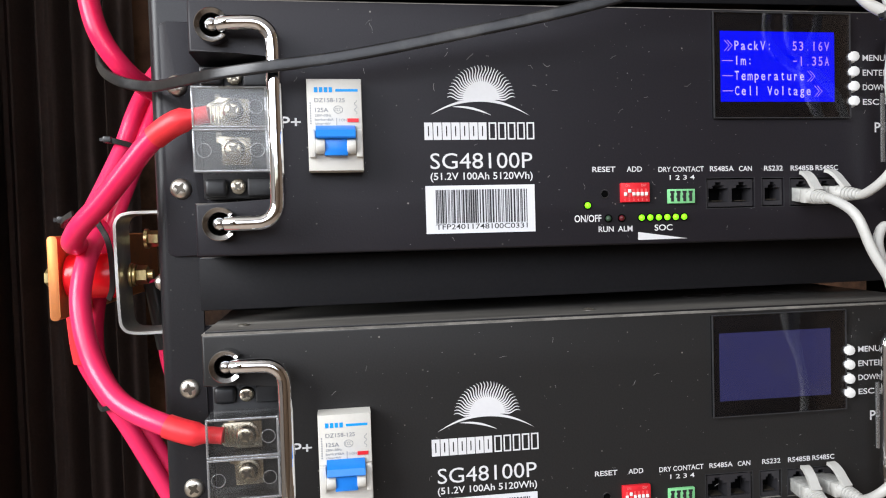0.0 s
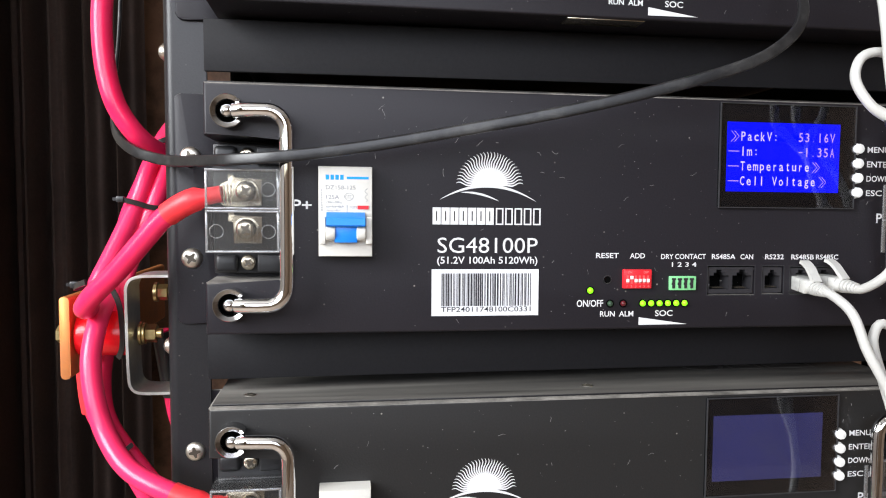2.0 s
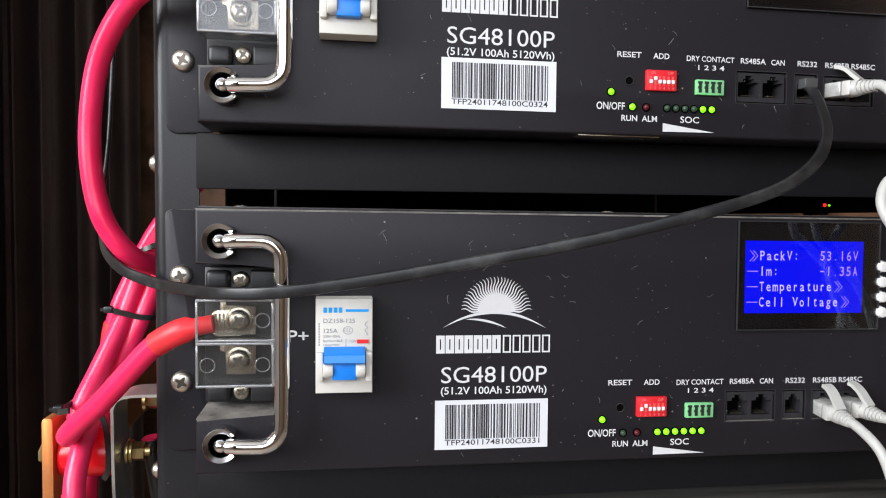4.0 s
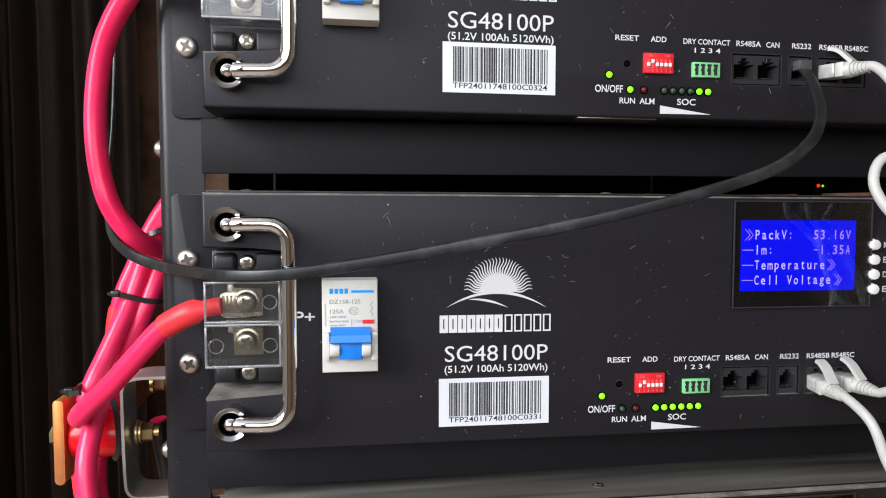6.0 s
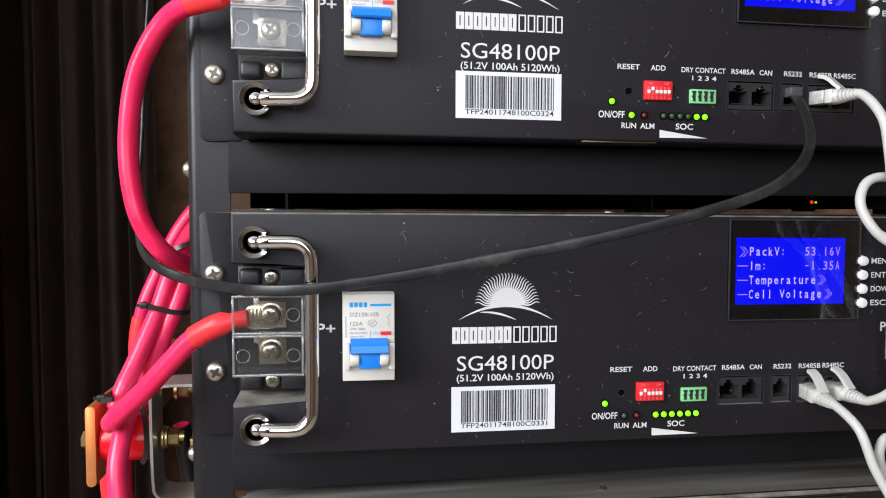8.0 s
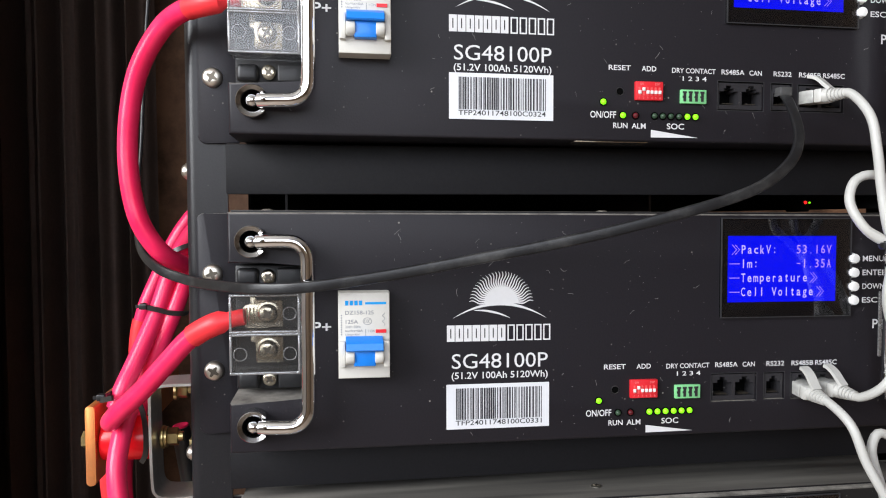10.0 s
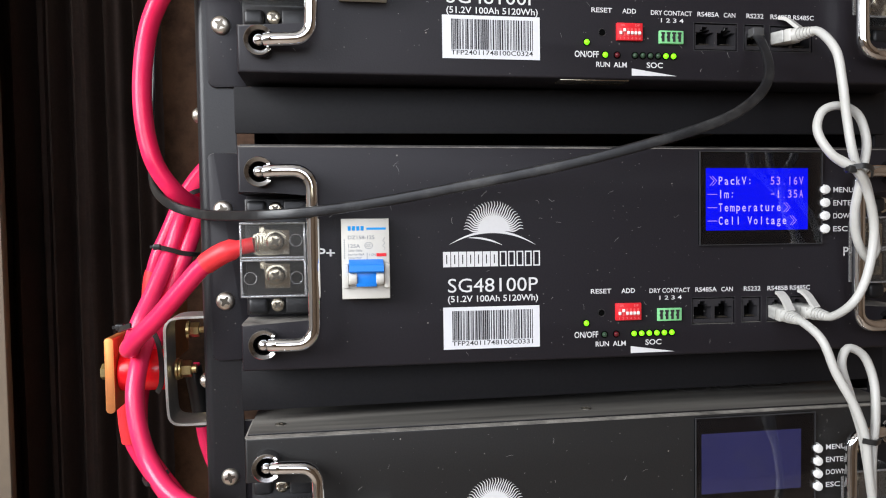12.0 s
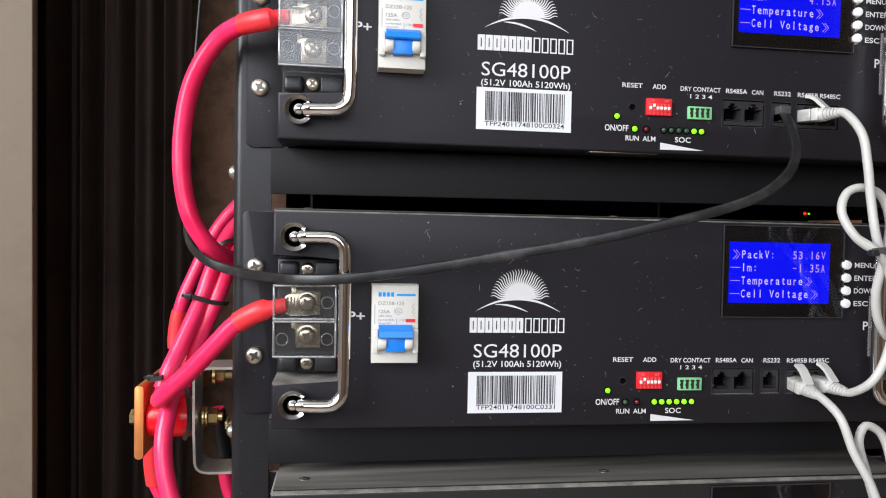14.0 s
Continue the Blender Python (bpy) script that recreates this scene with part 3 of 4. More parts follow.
def terminal(parent, mirror):
    """Black terminal base with two screw posts under a clear two-bay cover."""
    c, s = (2 * MID, -1) if mirror else (0, 1)
    X = lambda x: c + s * x
    lo = lambda a, b: (min(X(a), X(b)), max(X(a), X(b)))
    x0, x1 = lo(-120, -81)
    bm = B()
    box(bm, x0, x1, 22, 36, -5, 67.5, 1.0)
    base = part("terminal_base", bm, PLASTIC, parent)
    for a, b, r in ((-119, -106.5, 2.5), (-96, -82, 1.0)):
        x0, x1 = lo(a, b)
        for za, zb in ((56, 66), (-4, 6)):
            part("mounting_lug", box(B(), x0, x1, 17, 23, za, zb, r, 3), PLASTIC, base)
    for z in (61, 1.5):
        screw(base, X(-101), 19.5, z, 4.3, 2.2, NICKEL, 40, "mounting_screw")
    x0, x1 = lo(-111, -92)
    for z in (41, 20.5):
        bm = B()
        prism(bm, [(x0 + 3.5, z - 8), (x1 - 0.5, z - 8), (x1 - 0.5, z + 7), (x0 + 3.5, z + 7), (x0 + 3.5, z + 9.5), (x0 + 0.5, z + 9.5), (x0 + 0.5, z + 4), (x0 + 3.5, z + 4)], 10.5, 13, 0.4)
        box(bm, x0 + 3, x1 - 2, 13.5, 22, z - 6, z + 6)
        part("contact_plate", bm, NICKEL, base)
        part("screw_washer", lambda: cyl(B(), (0, 0, 0), (0, -1.2, 0), 6.9, seg=28, bevel=0.4), NICKEL, base, key="washer", at=(X(-100.5), 9.0, z))
        screw(base, X(-100.5), 7.6, z, 5.5, 3.6, NICKEL, 15 + z, "terminal_screw")
    # clear cover: two shallow trays with a rib between them
    x0, x1 = lo(-120.5, -82.5)
    for z0, z1 in ((31.2, 52.5), (8.2, 30.6)):
        cv = part("clear_cover", prism(B(), round_rect(x0, x1, z0, z1, 1.5), 0.0, 1.2), COVER, parent, "clear plastic terminal cover")
        cv.visible_shadow = False
        bm = B()
        for a, b, d, e in ((x0, x1, z0, z0 + 0.9), (x0, x1, z1 - 0.9, z1), (x0, x0 + 0.9, z0 + 0.9, z1 - 0.9), (x1 - 0.9, x1, z0 + 0.9, z1 - 0.9)):
            box(bm, a, b, 1.3, 20, d, e)
        w = part("cover_side", bm, COVER, cv)
        w.visible_shadow = False
        bm = B()
        for a, b, d, e in ((x0 - 0.2, x1 + 0.2, z0 - 0.2, z0 + 1.1), (x0 - 0.2, x1 + 0.2, z1 - 1.1, z1 + 0.2), (x0 - 0.2, x0 + 1.1, z0 + 1.1, z1 - 1.1), (x1 - 1.1, x1 + 0.2, z0 + 1.1, z1 - 1.1)):
            box(bm, a, b, -0.7, 0.6, d, e, 0.35, 2)
        part("cover_rim", bm, RIM, cv)
        for xr in ((x0 + 5.5, x1 - 5.5) if z0 < 20 else (x1 - 5.5,)):
            bm = B()
            ln = [Vector((xr + 3.6 * math.cos(q), -0.15, (z0 + z1) / 2 + 3.6 * math.sin(q))) for q in [2 * math.pi * k / 28 for k in range(29)]]
            sweep(bm, ln, ring(0.22, 6), up=(0, 1, 0))
            part("moulding_ring", bm, RIM, cv)
    # frosted edge strip beside the bar
    x0, x1 = lo(-79.5, -76.2)
    part("cover_edge", box(B(), x0, x1, -1.2, -0.2, 9, 50, 0.4), RIM, parent, "clear plastic edge strip")


def breaker(parent):
    bm = prism(B(), [(-61.3, 7.0), (-33.2, 7.0), (-33.2, 54.3), (-61.3, 54.3)], -12.5, 8, 0.9)
    body = part("circuit_breaker", bm, CREAM, parent, "white miniature circuit breaker with a blue toggle")
    bm = B()
    box(bm, -60.9, -57.6, -16.5, -12.2, 13.8, 28.0, 0.5)
    box(bm, -36.8, -33.5, -16.5, -12.2, 13.8, 28.0, 0.5)
    cyl(bm, (-57.5, -15, 19.5), (-52.6, -15, 19.5), 4.0, seg=24, bevel=0.6)
    cyl(bm, (-41.6, -15, 19.5), (-36.9, -15, 19.5), 4.0, seg=24, bevel=0.6)
    part("toggle_bearing", bm, CREAM, body)
    bm = prism(B(), [(-53, 14.5), (-41.2, 14.5), (-41.2, 24.5), (-53, 24.5)], -17.5, -12, 0.8)
    # the thumb bar: a wedge with a sloping upper face
    sides = [[bm.verts.new((x, y, z)) for y, z in ((-12.4, 30.4), (-18.0, 28.2), (-19.4, 27.2), (-20.4, 23.8), (-19.6, 23.0), (-12.4, 23.0))] for x in (-57.2, -37.2)]
    bm.faces.new(sides[0]), bm.faces.new(sides[1][::-1])
    for i in range(6):
        j = (i + 1) % 6
        bm.faces.new((sides[0][j], sides[0][i], sides[1][i], sides[1][j]))
    bmesh.ops.recalc_face_normals(bm, faces=bm.faces)
    part("toggle", bm, BLUE, body, "blue switch toggle")
    words("printed_text", "DZ158-125", -57.5, -42, 42.2, 44.4, GREYINK, body, 0.01, -12.62)
    words("printed_text", "125A", -57.3, -50.5, 37.2, 39.4, GREYINK, body, 0.01, -12.62)
    words("printed_text", "I ON", -45.0, -41.4, 32.4, 33.8, GREYINK, body, 0.0, -12.62)
    for t, x1, z in (("230V~50Hz", -49.2, 34.9), ("Icu=Ics=6kA", -48.0, 32.7), ("Uimp=4kV", -49.6, 30.5)):
        words("printed_text", t, -57.5, x1, z, z + 1.35, GREYINK, body, 0.008, -12.62)
    bm = B()
    for i in range(4):
        box(bm, -57.5 + i * 2.5, -55.7 + i * 2.5, -12.62, -12.4, 47.3, 49.9)
    box(bm, -46.6, -35.2, -12.62, -12.4, 47.7, 49.0)
    part("maker_mark", bm, BLUEINK, body, "blue maker's mark")
    bm = B()
    for k in range(9):
        box(bm, -59.9, -59.3, -12.62, -12.5, 31 + k * 1.3, 31.8 + k * 1.3)
    box(bm, -46.6, -46.3, -12.62, -12.45, 30.2, 34.2)
    tagged(part("small_print", bm, GREYINK, body), kind="stuff")
    bm = B()
    ln = [Vector((-45.5 + 2.3 * math.cos(q), -12.55, 38.5 + 1.9 * math.sin(q))) for q in [2 * math.pi * k / 24 for k in range(25)]]
    sweep(bm, ln, ring(0.14, 5), up=(0, 1, 0))
    for k in range(3):
        ln = [Vector((-46.6 + k * 1.1 + 0.6 * math.cos(q), -12.55, 38.5 + 0.8 * math.sin(q))) for q in [math.radians(60 + 24 * j) for j in range(11)]]
        sweep(bm, ln, ring(0.12, 5), up=(0, 1, 0))
    ln = [Vector((-36.5 + 0.7 * math.sin(q * 2.2), -12.55, 36 + q * 1.1)) for q in [k * 0.5 for k in range(14)]]
    sweep(bm, ln, ring(0.14, 5), up=(0, 1, 0))
    part("printed_symbol", bm, GREYINK, body)
    part("trip_flag", box(B(), -41.0, -35.2, -12.9, -12.3, 32.0, 33.9), REDPL, body, "red indicator window")
    return body


def led(parent, x, z, mat, name="indicator_led"):
    def hood():
        bm = B()
        cyl(bm, (0, 0.5, 0), (0, -0.4, 0), 2.35, seg=20)
        return bm
    # no hole is cut: a raised black disc gives its shade
    h = part("led_hole", hood, HOLE, parent, key="ledhole", at=(x, 0, z))
    part(name, lambda: ball(B(), (0, -0.3, 0), 1.75, 1.9, 1.75, 16), mat, h, "lit green lamp" if mat is GREEN_ON else "", key="led", at=(0, 0, 0))


def dip_switch(parent):
    body = part("dip_switch", box(B(), 111.5, 128.6, -2.2, 4, -11.9, -1.0, 0.3), REDPL, parent, "red six-way switch block")
    words("printed_text", "ON", 114.0, 116.4, -3.2, -1.8, DIPINK, body, 0.0, -2.3)
    words("printed_text", "DIP", 123.6, 126.6, -3.2, -1.8, DIPINK, body, 0.0, -2.3)
    words("printed_text", "1  2  3  4  5  6", 113.4, 127.2, -11.3, -9.9, DIPINK, body, 0.0, -2.3)
    for i in range(6):
        x = 113.8 + i * 2.5
        part("switch_slot", box(B(), x - 0.6, x + 0.6, -2.35, -2.1, -9.2, -4.4), DIPSLOT, body, key=("dslot", i))
        z = -5.6 if i == 1 else -7.3
        part("switch_lever", box(B(), x - 0.85, x + 0.85, -3.1, -2.3, z - 0.95, z + 0.95, 0.15), BUTTON, body)


def dry_contact(parent):
    body = part("green_connector", box(B(), 140.2, 156.4, -2.0, 6, -13.1, -5.0, 0.3), GREENPL, parent, "green four-way terminal connector")
    for i in range(4):
        x = 142.3 + i * 3.75
        bm = B()
        box(bm, x - 0.8, x + 0.9, -2.25, -1.9, -12.0, -6.2)
        box(bm, x - 1.25, x + 1.3, -2.27, -1.92, -7.2, -6.0)
        box(bm, x - 1.25, x - 0.2, -2.27, -1.92, -10.0, -8.6)
        part("contact_slot", bm, PORT, body, key=("gslot", i))


def display(parent, lit, current):
    frame_bm = prism(B(), round_rect(169, 256.5, 35, 95.8, 1.2), -1.4, 0.4, 0.3)
    win = part("display_window", frame_bm, BEZEL, parent, "glossy black display window")
    bm = B()
    for a, b, d, f in ((169, 256.5, 95.2, 95.8), (169, 256.5, 35, 35.5), (169, 169.5, 35.5, 95.2), (256.0, 256.5, 35.5, 95.2)):
        box(bm, a, b, -2.4, -1.4, d, f)
    bmesh.ops.remove_doubles(bm, verts=bm.verts, dist=0.01)
    part("window_edge", bm, EDGE, win, "thin pale window edge")
    scr = part("screen", box(B(), 173.6, 246.0, -1.75, -1.0, 44.6, 84.8), LCD_ON if lit else LCD_OFF, win,
               "backlit blue text screen" if lit else "unlit dark blue screen")
    if lit:
        rows = [("PackV:", current[0]), ("Im:", current[1]), ("Temperature", ""), ("Cell Voltage", "")]
        for i, (a, b) in enumerate(rows):
            z = 74.0 - i * 8.6
            cells("screen_text", a, 181.6, 4.13, z, 5.3, LCD_INK, scr)
            if b:
                cells("screen_text", b, 243.2 - 4.13 * len(b), 4.13, z, 5.3, LCD_DIM, scr)
            bm = B()
            if i == 0:
                xs = (176.0, 178.0)
            else:
                box(bm, 174.5, 181.3, -1.9, -1.8, z + 2.3, z + 2.75)
                xs = (228.5, 230.3) if i == 2 else ((233, 234.8) if i == 3 else ())
            for x in xs:
                sweep(bm, [Vector((x, -1.85, z + 5.6)), Vector((x + 3, -1.85, z + 2.5)), Vector((x, -1.85, z - 0.6))], ring(0.18, 5), up=(0, 1, 0))
            part("screen_mark", bm, LCD_DIM, scr)
    g = part("glass", prism(B(), round_rect(169.3, 256.2, 35.3, 95.5, 1.0), -2.3, -2.0), GLASS, win)
    g.visible_shadow = False


def scratches(seed):
    """Short pale hairline scuffs, scattered by hand over a panel."""
    rng = random.Random(int(seed))
    bm = B()
    bare = lambda x, z: x > -76 or not -10 < z < 72
    for _ in range(44):
        x, z = rng.uniform(-117, 270), rng.uniform(-30, 92)
        a, n = rng.uniform(0, 6.28), rng.randint(2, 5)
        ln = [Vector((x, -0.06, z))]
        for _ in range(n):
            a += rng.uniform(-0.6, 0.6)
            ln.append(ln[-1] + Vector((math.cos(a), 0, math.sin(a))) * rng.uniform(0.4, 1.3))
        if all(bare(p.x, p.z) and -119 < p.x for p in ln):
            sweep(bm, ln, ring(rng.uniform(0.06, 0.13), 4), up=(0, 1, 0))
    for _ in range(230):
        x, z, r = rng.uniform(-118, 300), rng.uniform(-33, 95), 0.09 + 0.2 * rng.random() ** 2
        if bare(x, z):
            box(bm, x - r, x + r, -0.1, 0.0, z - r * 0.7, z + r * 0.7)
    return bm


def battery(tag, dx, z0, lit, current, run, soc, serial, alike):
    bat = thing("battery_module", (dx, 5 if tag in "CD" else 0, z0), alike, "battery", "battery modules in the rack")
    part("front_panel", cut_panel, DUSTY if tag in "CD" else BLACK, bat, key="front")
    bm = lambda: box(B(), -119.5, 2 * MID + 119.5, 44.3, 420, -35.5, 97.6, 1.5)
    part("chassis", bm, BLACK, bat, "black sheet steel case", key="case")
    part("top_cover", lambda: box(B(), -119.8, 2 * MID + 119.8, 5, 419, 97.7, 99.2, 0.5), DUSTLID if tag == "D" else WIPED if tag == "C" else LID, bat, key="lid")
    bm = lambda: sweep(B(), [Vector((201 + 13.5 * math.cos(q), 66 + 10.5 * math.sin(q), 99.25)) for q in [2 * math.pi * k / 40 for k in range(41)]], [(-1.6, -0.06), (1.6, -0.06), (1.6, 0.06), (-1.6, 0.06)], up=(0, 0, 1), level=True)
    part("lid_print", bm, TOPINK, bat, "faded grey oval printed on the lid", key="oval")
    for x0, x1, y0, y1 in ((219, 243, 56, 77), (247, 282, 56, 77)):
        def frame_print():
            bm = B()
            for a, b, d, f in ((x0, x1, y0, y0 + 2), (x0, x1, y1 - 2, y1), (x0, x0 + 2, y0 + 2, y1 - 2), (x1 - 2, x1, y0 + 2, y1 - 2), (x0 + 6, x1 - 6, y0 + 8, y0 + 12)):
                box(bm, a, b, d, f, 99.2, 99.35)
            return bm
        part("lid_print", frame_print, TOPINK, bat, "faded grey box printed on the lid", key=("lidbox", x0))
    for mirror in (False, True):
        c, s = (2 * MID, -1) if mirror else (0, 1)
        e = [(c + s * x, z) for x, z in round_rect(-145.3, -121.2, -37, 97.5, 4.5, (1, 0, 0, 1))]
        part("rack_ear", prism(B(), e if not mirror else e[::-1], 43.6, 46.2, 0.9), BLACK, bat)
        part("recess_plate", box(B(), *sorted((c + s * -120.6, c + s * -77)), 36.4, 43.9, -8.2, 70.2), BLACK, bat)
        for z in (61.0, 2.0):
            screw(bat, c + s * -136, 43.8, z, 6.0, 4.6, STEEL, 20 + z * 0.7 + z0, "rack_screw")
        for z in (82, -19):
            so = part("handle_socket", socket, SATIN, bat, "chrome handle collar", key="socket", at=(c + s * -107.5, 0, z))
            if mirror:
                so.rotation_euler = (0, radians(180), 0)
            # black disc paints the shade between collar and pivot
            part("socket_shade_disc", lambda: cyl(B(), (0, -0.05, 0), (0, -0.9, 0), 5.6, seg=32), HOLE, so, key="well")
            part("pivot", pivot, CHROME, so, key="pivot")
        part("handle", lambda: handle(mirror), CHROME, bat, "chrome folding handle", key=("handle", mirror))
        terminal(bat, mirror)
    for x in (-101.5, 102.0):
        sc = screw(bat, x, 23, 99.2, 3.4, 0.7, STEEL, 30, "cover_screw")
        sc.rotation_euler = (radians(-90), 0, 0)
    breaker(bat)
    # printing
    part("emblem", emblem_disc, PRINT, bat, "white half sun emblem", key="disc")
    tagged(part("emblem_ray_fan", emblem_rays, PRINT, bat, key="rays"), kind="stuff")
    part("emblem_arc", lambda: swoosh(4, 59.3, 37.6, 37.0, 46.4, 1.7), PRINT, bat, key="arc1")
    part("emblem_arc", lambda: swoosh(16, 37.8, 41.9, 37.2, 41.6, 1.2), PRINT, bat, key="arc2")
    for i in range(12):
        # plain upright shapes: seven heavy ones, then five fine ones
        wide, pitch, stroke, x = (4.5, 4.98, 1.9, 0.4 + i * 4.98) if i < 7 else (4.3, 5.35, 0.75, 36.0 + (i - 7) * 5.35)

        def bar_shape():
            bm = B()
            for a, b, d, f in ((0, stroke, 24, 33.4), (wide - stroke, wide, 24, 33.4), (stroke, wide - stroke, 24, 24 + stroke), (stroke, wide - stroke, 33.4 - stroke, 33.4)):
                box(bm, a, b, -0.3, -0.05, d, f)
            bmesh.ops.remove_doubles(bm, verts=bm.verts, dist=0.01)
            return bm
        part("maker_mark", bar_shape, PRINT, bat, key=("mk", i < 7), at=(x, 0, 0))
    words("printed_text", "SG48100P", 3.2, 60.2, 8.2, 16.8, PRINT, bat, 0.0)
    words("printed_text", "(51.2V 100Ah 5120Wh)", 3.0, 60.2, 1.0, 6.2, PRINT, bat, 0.012)
    lab = part("barcode_label", box(B(), 0, 61.0, -0.5, -0.05, -27.0, -0.9), LABEL, bat, "white barcode label")
    # the stickers were put on by hand, each a little differently
    lab.location = Vector({"A": (0.3, 0, 1.9), "C": (-0.7, 0, 0.6)}.get(tag, (0, 0, 0))) * MM
    tagged(part("barcode", lambda: barcode(5.5, 56.5, -21.5, -3.2), INK, lab, key="bars"), kind="stuff")
    if serial:
        words("serial_text", serial, 5.2, 56.5, -24.8, -21.9, INK, lab, 0.006, -0.6)
    for t, x0, x1, za, zb in (("RESET", 95.2, 109, 5.4, 8.4), ("ADD", 115.8, 125, 5.3, 8.3), ("DRY CONTACT", 135, 163, 4.9, 7.9), ("1 2 3 4", 141.8, 157.2, 0.4, 3.1),
                              ("RS485A", 166.8, 181.8, 4.9, 7.9), ("CAN", 185, 193.2, 4.8, 7.8), ("RS232", 201, 213, 4.8, 7.8), ("RS485B", 218, 232.8, 4.7, 7.7),
                              ("RS485C", 234.2, 249, 4.7, 7.7), ("ON/OFF", 84, 100, -22.6, -18.6), ("RUN", 98.2, 107.2, -28.4, -25.2), ("ALM", 109.8, 118.6, -28.4, -25.2),
                              ("SOC", 132, 143, -28.4, -24.9), ("MENU", 265.8, 280.7, 68.9, 72.4), ("ENTER", 265.8, 282.7, 60.2, 63.7), ("DOWN", 265.8, 281.4, 51.6, 55.1),
                              ("ESC", 265.8, 276.6, 43.0, 46.5), ("P-", 273.5, 279.8, 26.8, 32.6), ("P+", -75.5, -65.2, 30.8, 36.8)):
        words("printed_text", t, x0, x1, za, zb, PRINT, bat, 0.013)
    part("printed_wedge", lambda: prism(B(), [(122, -33.4), (152.3, -33.2), (122, -28.9)], -0.3, -0.05), PRINT, bat, key="wedge")
    # shallow black disc drawn for the shade of the reset opening
    part("reset_hole", lambda: cyl(B(), (102.3, 0.4, -7), (102.3, -0.15, -7), 2.0, seg=20), HOLE, bat, key="resethole")
    def lip():
        ln = [Vector((2.3 * math.cos(q), -0.15, 2.3 * math.sin(q))) for q in [2 * math.pi * k / 24 for k in range(25)]]
        return sweep(B(), ln, ring(0.3, 6), up=(0, 1, 0))
    part("hole_rim", lip, RAIL, bat, key="lip", at=(102.3, 0, -7))
    tagged(part("scratch_marks", scratches(z0), SCUFF, bat), kind="stuff")
    dip_switch(bat)
    dry_contact(bat)
    data_port(bat, 164.2, 195, -16.6, 1.3, (172.3, 187.0), 12.4, 11.6, "double black jack", "p1")
    data_port(bat, 199.2, 213.8, -16.2, 1.1, (206.5,), 9.6, 11.0, "single black jack", "p2")
    data_port(bat, 217.3, 248.8, -16.4, 0.8, (225.4, 240.5), 12.4, 11.6, "double black jack", "p3")
    led(bat, 92.0, -13.2, GREEN_ON)
    led(bat, 104.2, -20.8, GREEN_ON if run else GREEN_OFF)
    led(bat, 112.2, -20.8, RED_OFF)
    for i in range(6):
        led(bat, 124.2 + i * 5.2, -20.8, GREEN_ON if soc[i] == "1" else GREEN_OFF)
    for z in (70.8, 62.1, 53.5, 44.9):
        def knob():
            bm = B()
            cyl(bm, (0, 0, 0), (0, -4.2, 0), 3.0, seg=24, bevel=1.0)
            cyl(bm, (0, 0, 0), (0, -0.4, 0), 3.5, seg=24)
            return bm
        part("push_button", knob, BUTTON, bat, "white push button", key="knob", at=(258.2, 0, z))
    if tag == "A":
        # bright strip stands in for the light caught on the panel's lower edge
        part("bottom_glint", box(B(), 75, 121, 2.2, 16, -36.5, -35.5, 0.1), NICKEL, bat, "pale strip for light caught under the panel", key="tab")
    display(bat, lit, current)
    return bat


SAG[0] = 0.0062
battery("A", *UNITS[0][1:], True, ("", "4.15A"), True, "000011", "TFP24011748100C0324", "black rack battery with lit blue screen and flat cable plugged in")
battery("B", *UNITS[1][1:], True, ("53.16V", "-1.35A"), False, "111111", "TFP24011748100C0331", "black rack battery with lit blue screen and all lamps green")
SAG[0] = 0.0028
battery("C", *UNITS[2][1:], False, None, True, "000011", "TFP24011748100C0325", "black rack battery module with dark screen and dusty top")
battery("D", *UNITS[3][1:], False, None, True, "000011", "", "dusty black rack battery module with dark screen below the others")
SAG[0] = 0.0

# ---- power cables ----
def power_cable(points, label, lug=True, r=5.9, shrink=34.0):
    ob = thing("power_cable", points[0], label, "cable", "red battery cables")
    o = Vector(points[0])
    line = spline([Vector(p) - o for p in points], 3.0)
    # the jacket starts behind the heat shrink sleeve
    run, cut, lug_end = 0.0, 0, 0
    for i in range(1, len(line)):
        run += (line[i] - line[i - 1]).length
        if lug and run < 10:
            lug_end = i
        if lug and run < shrink:
            cut = i
    part("jacket", sweep(B(), line[max(0, cut - 2):], ring(r, 18)), REDCABLE, ob)
    if lug:
        sl = line[:cut + 1]
        n = len(sl) - 1
        part("heat_shrink", sweep(B(), sl, ring(1.0, 18), radius=lambda u: 4.6 + (r + 0.7 - 4.6) * min(1, max(0, (u - 0.34) * 16))), SHRINK, ob, "red heat shrink sleeve")
        d = (line[0] - line[2]).normalized()
        bm = B()
        z = line[0].z
        prism(bm, round_rect(-1.0, 16.5, z - 6.6, z + 6.8, 3.0), 1.2, 3.2, 0.5)
        for k in range(3):
            box(bm, 0.6 + k * 2.0, 1.6 + k * 2.0, 0.5, 1.3, z - 5.0, z + 5.0, 0.3, 1)
        part("cable_lug", bm, NICKEL, ob, "crimped metal cable lug")
    return ob


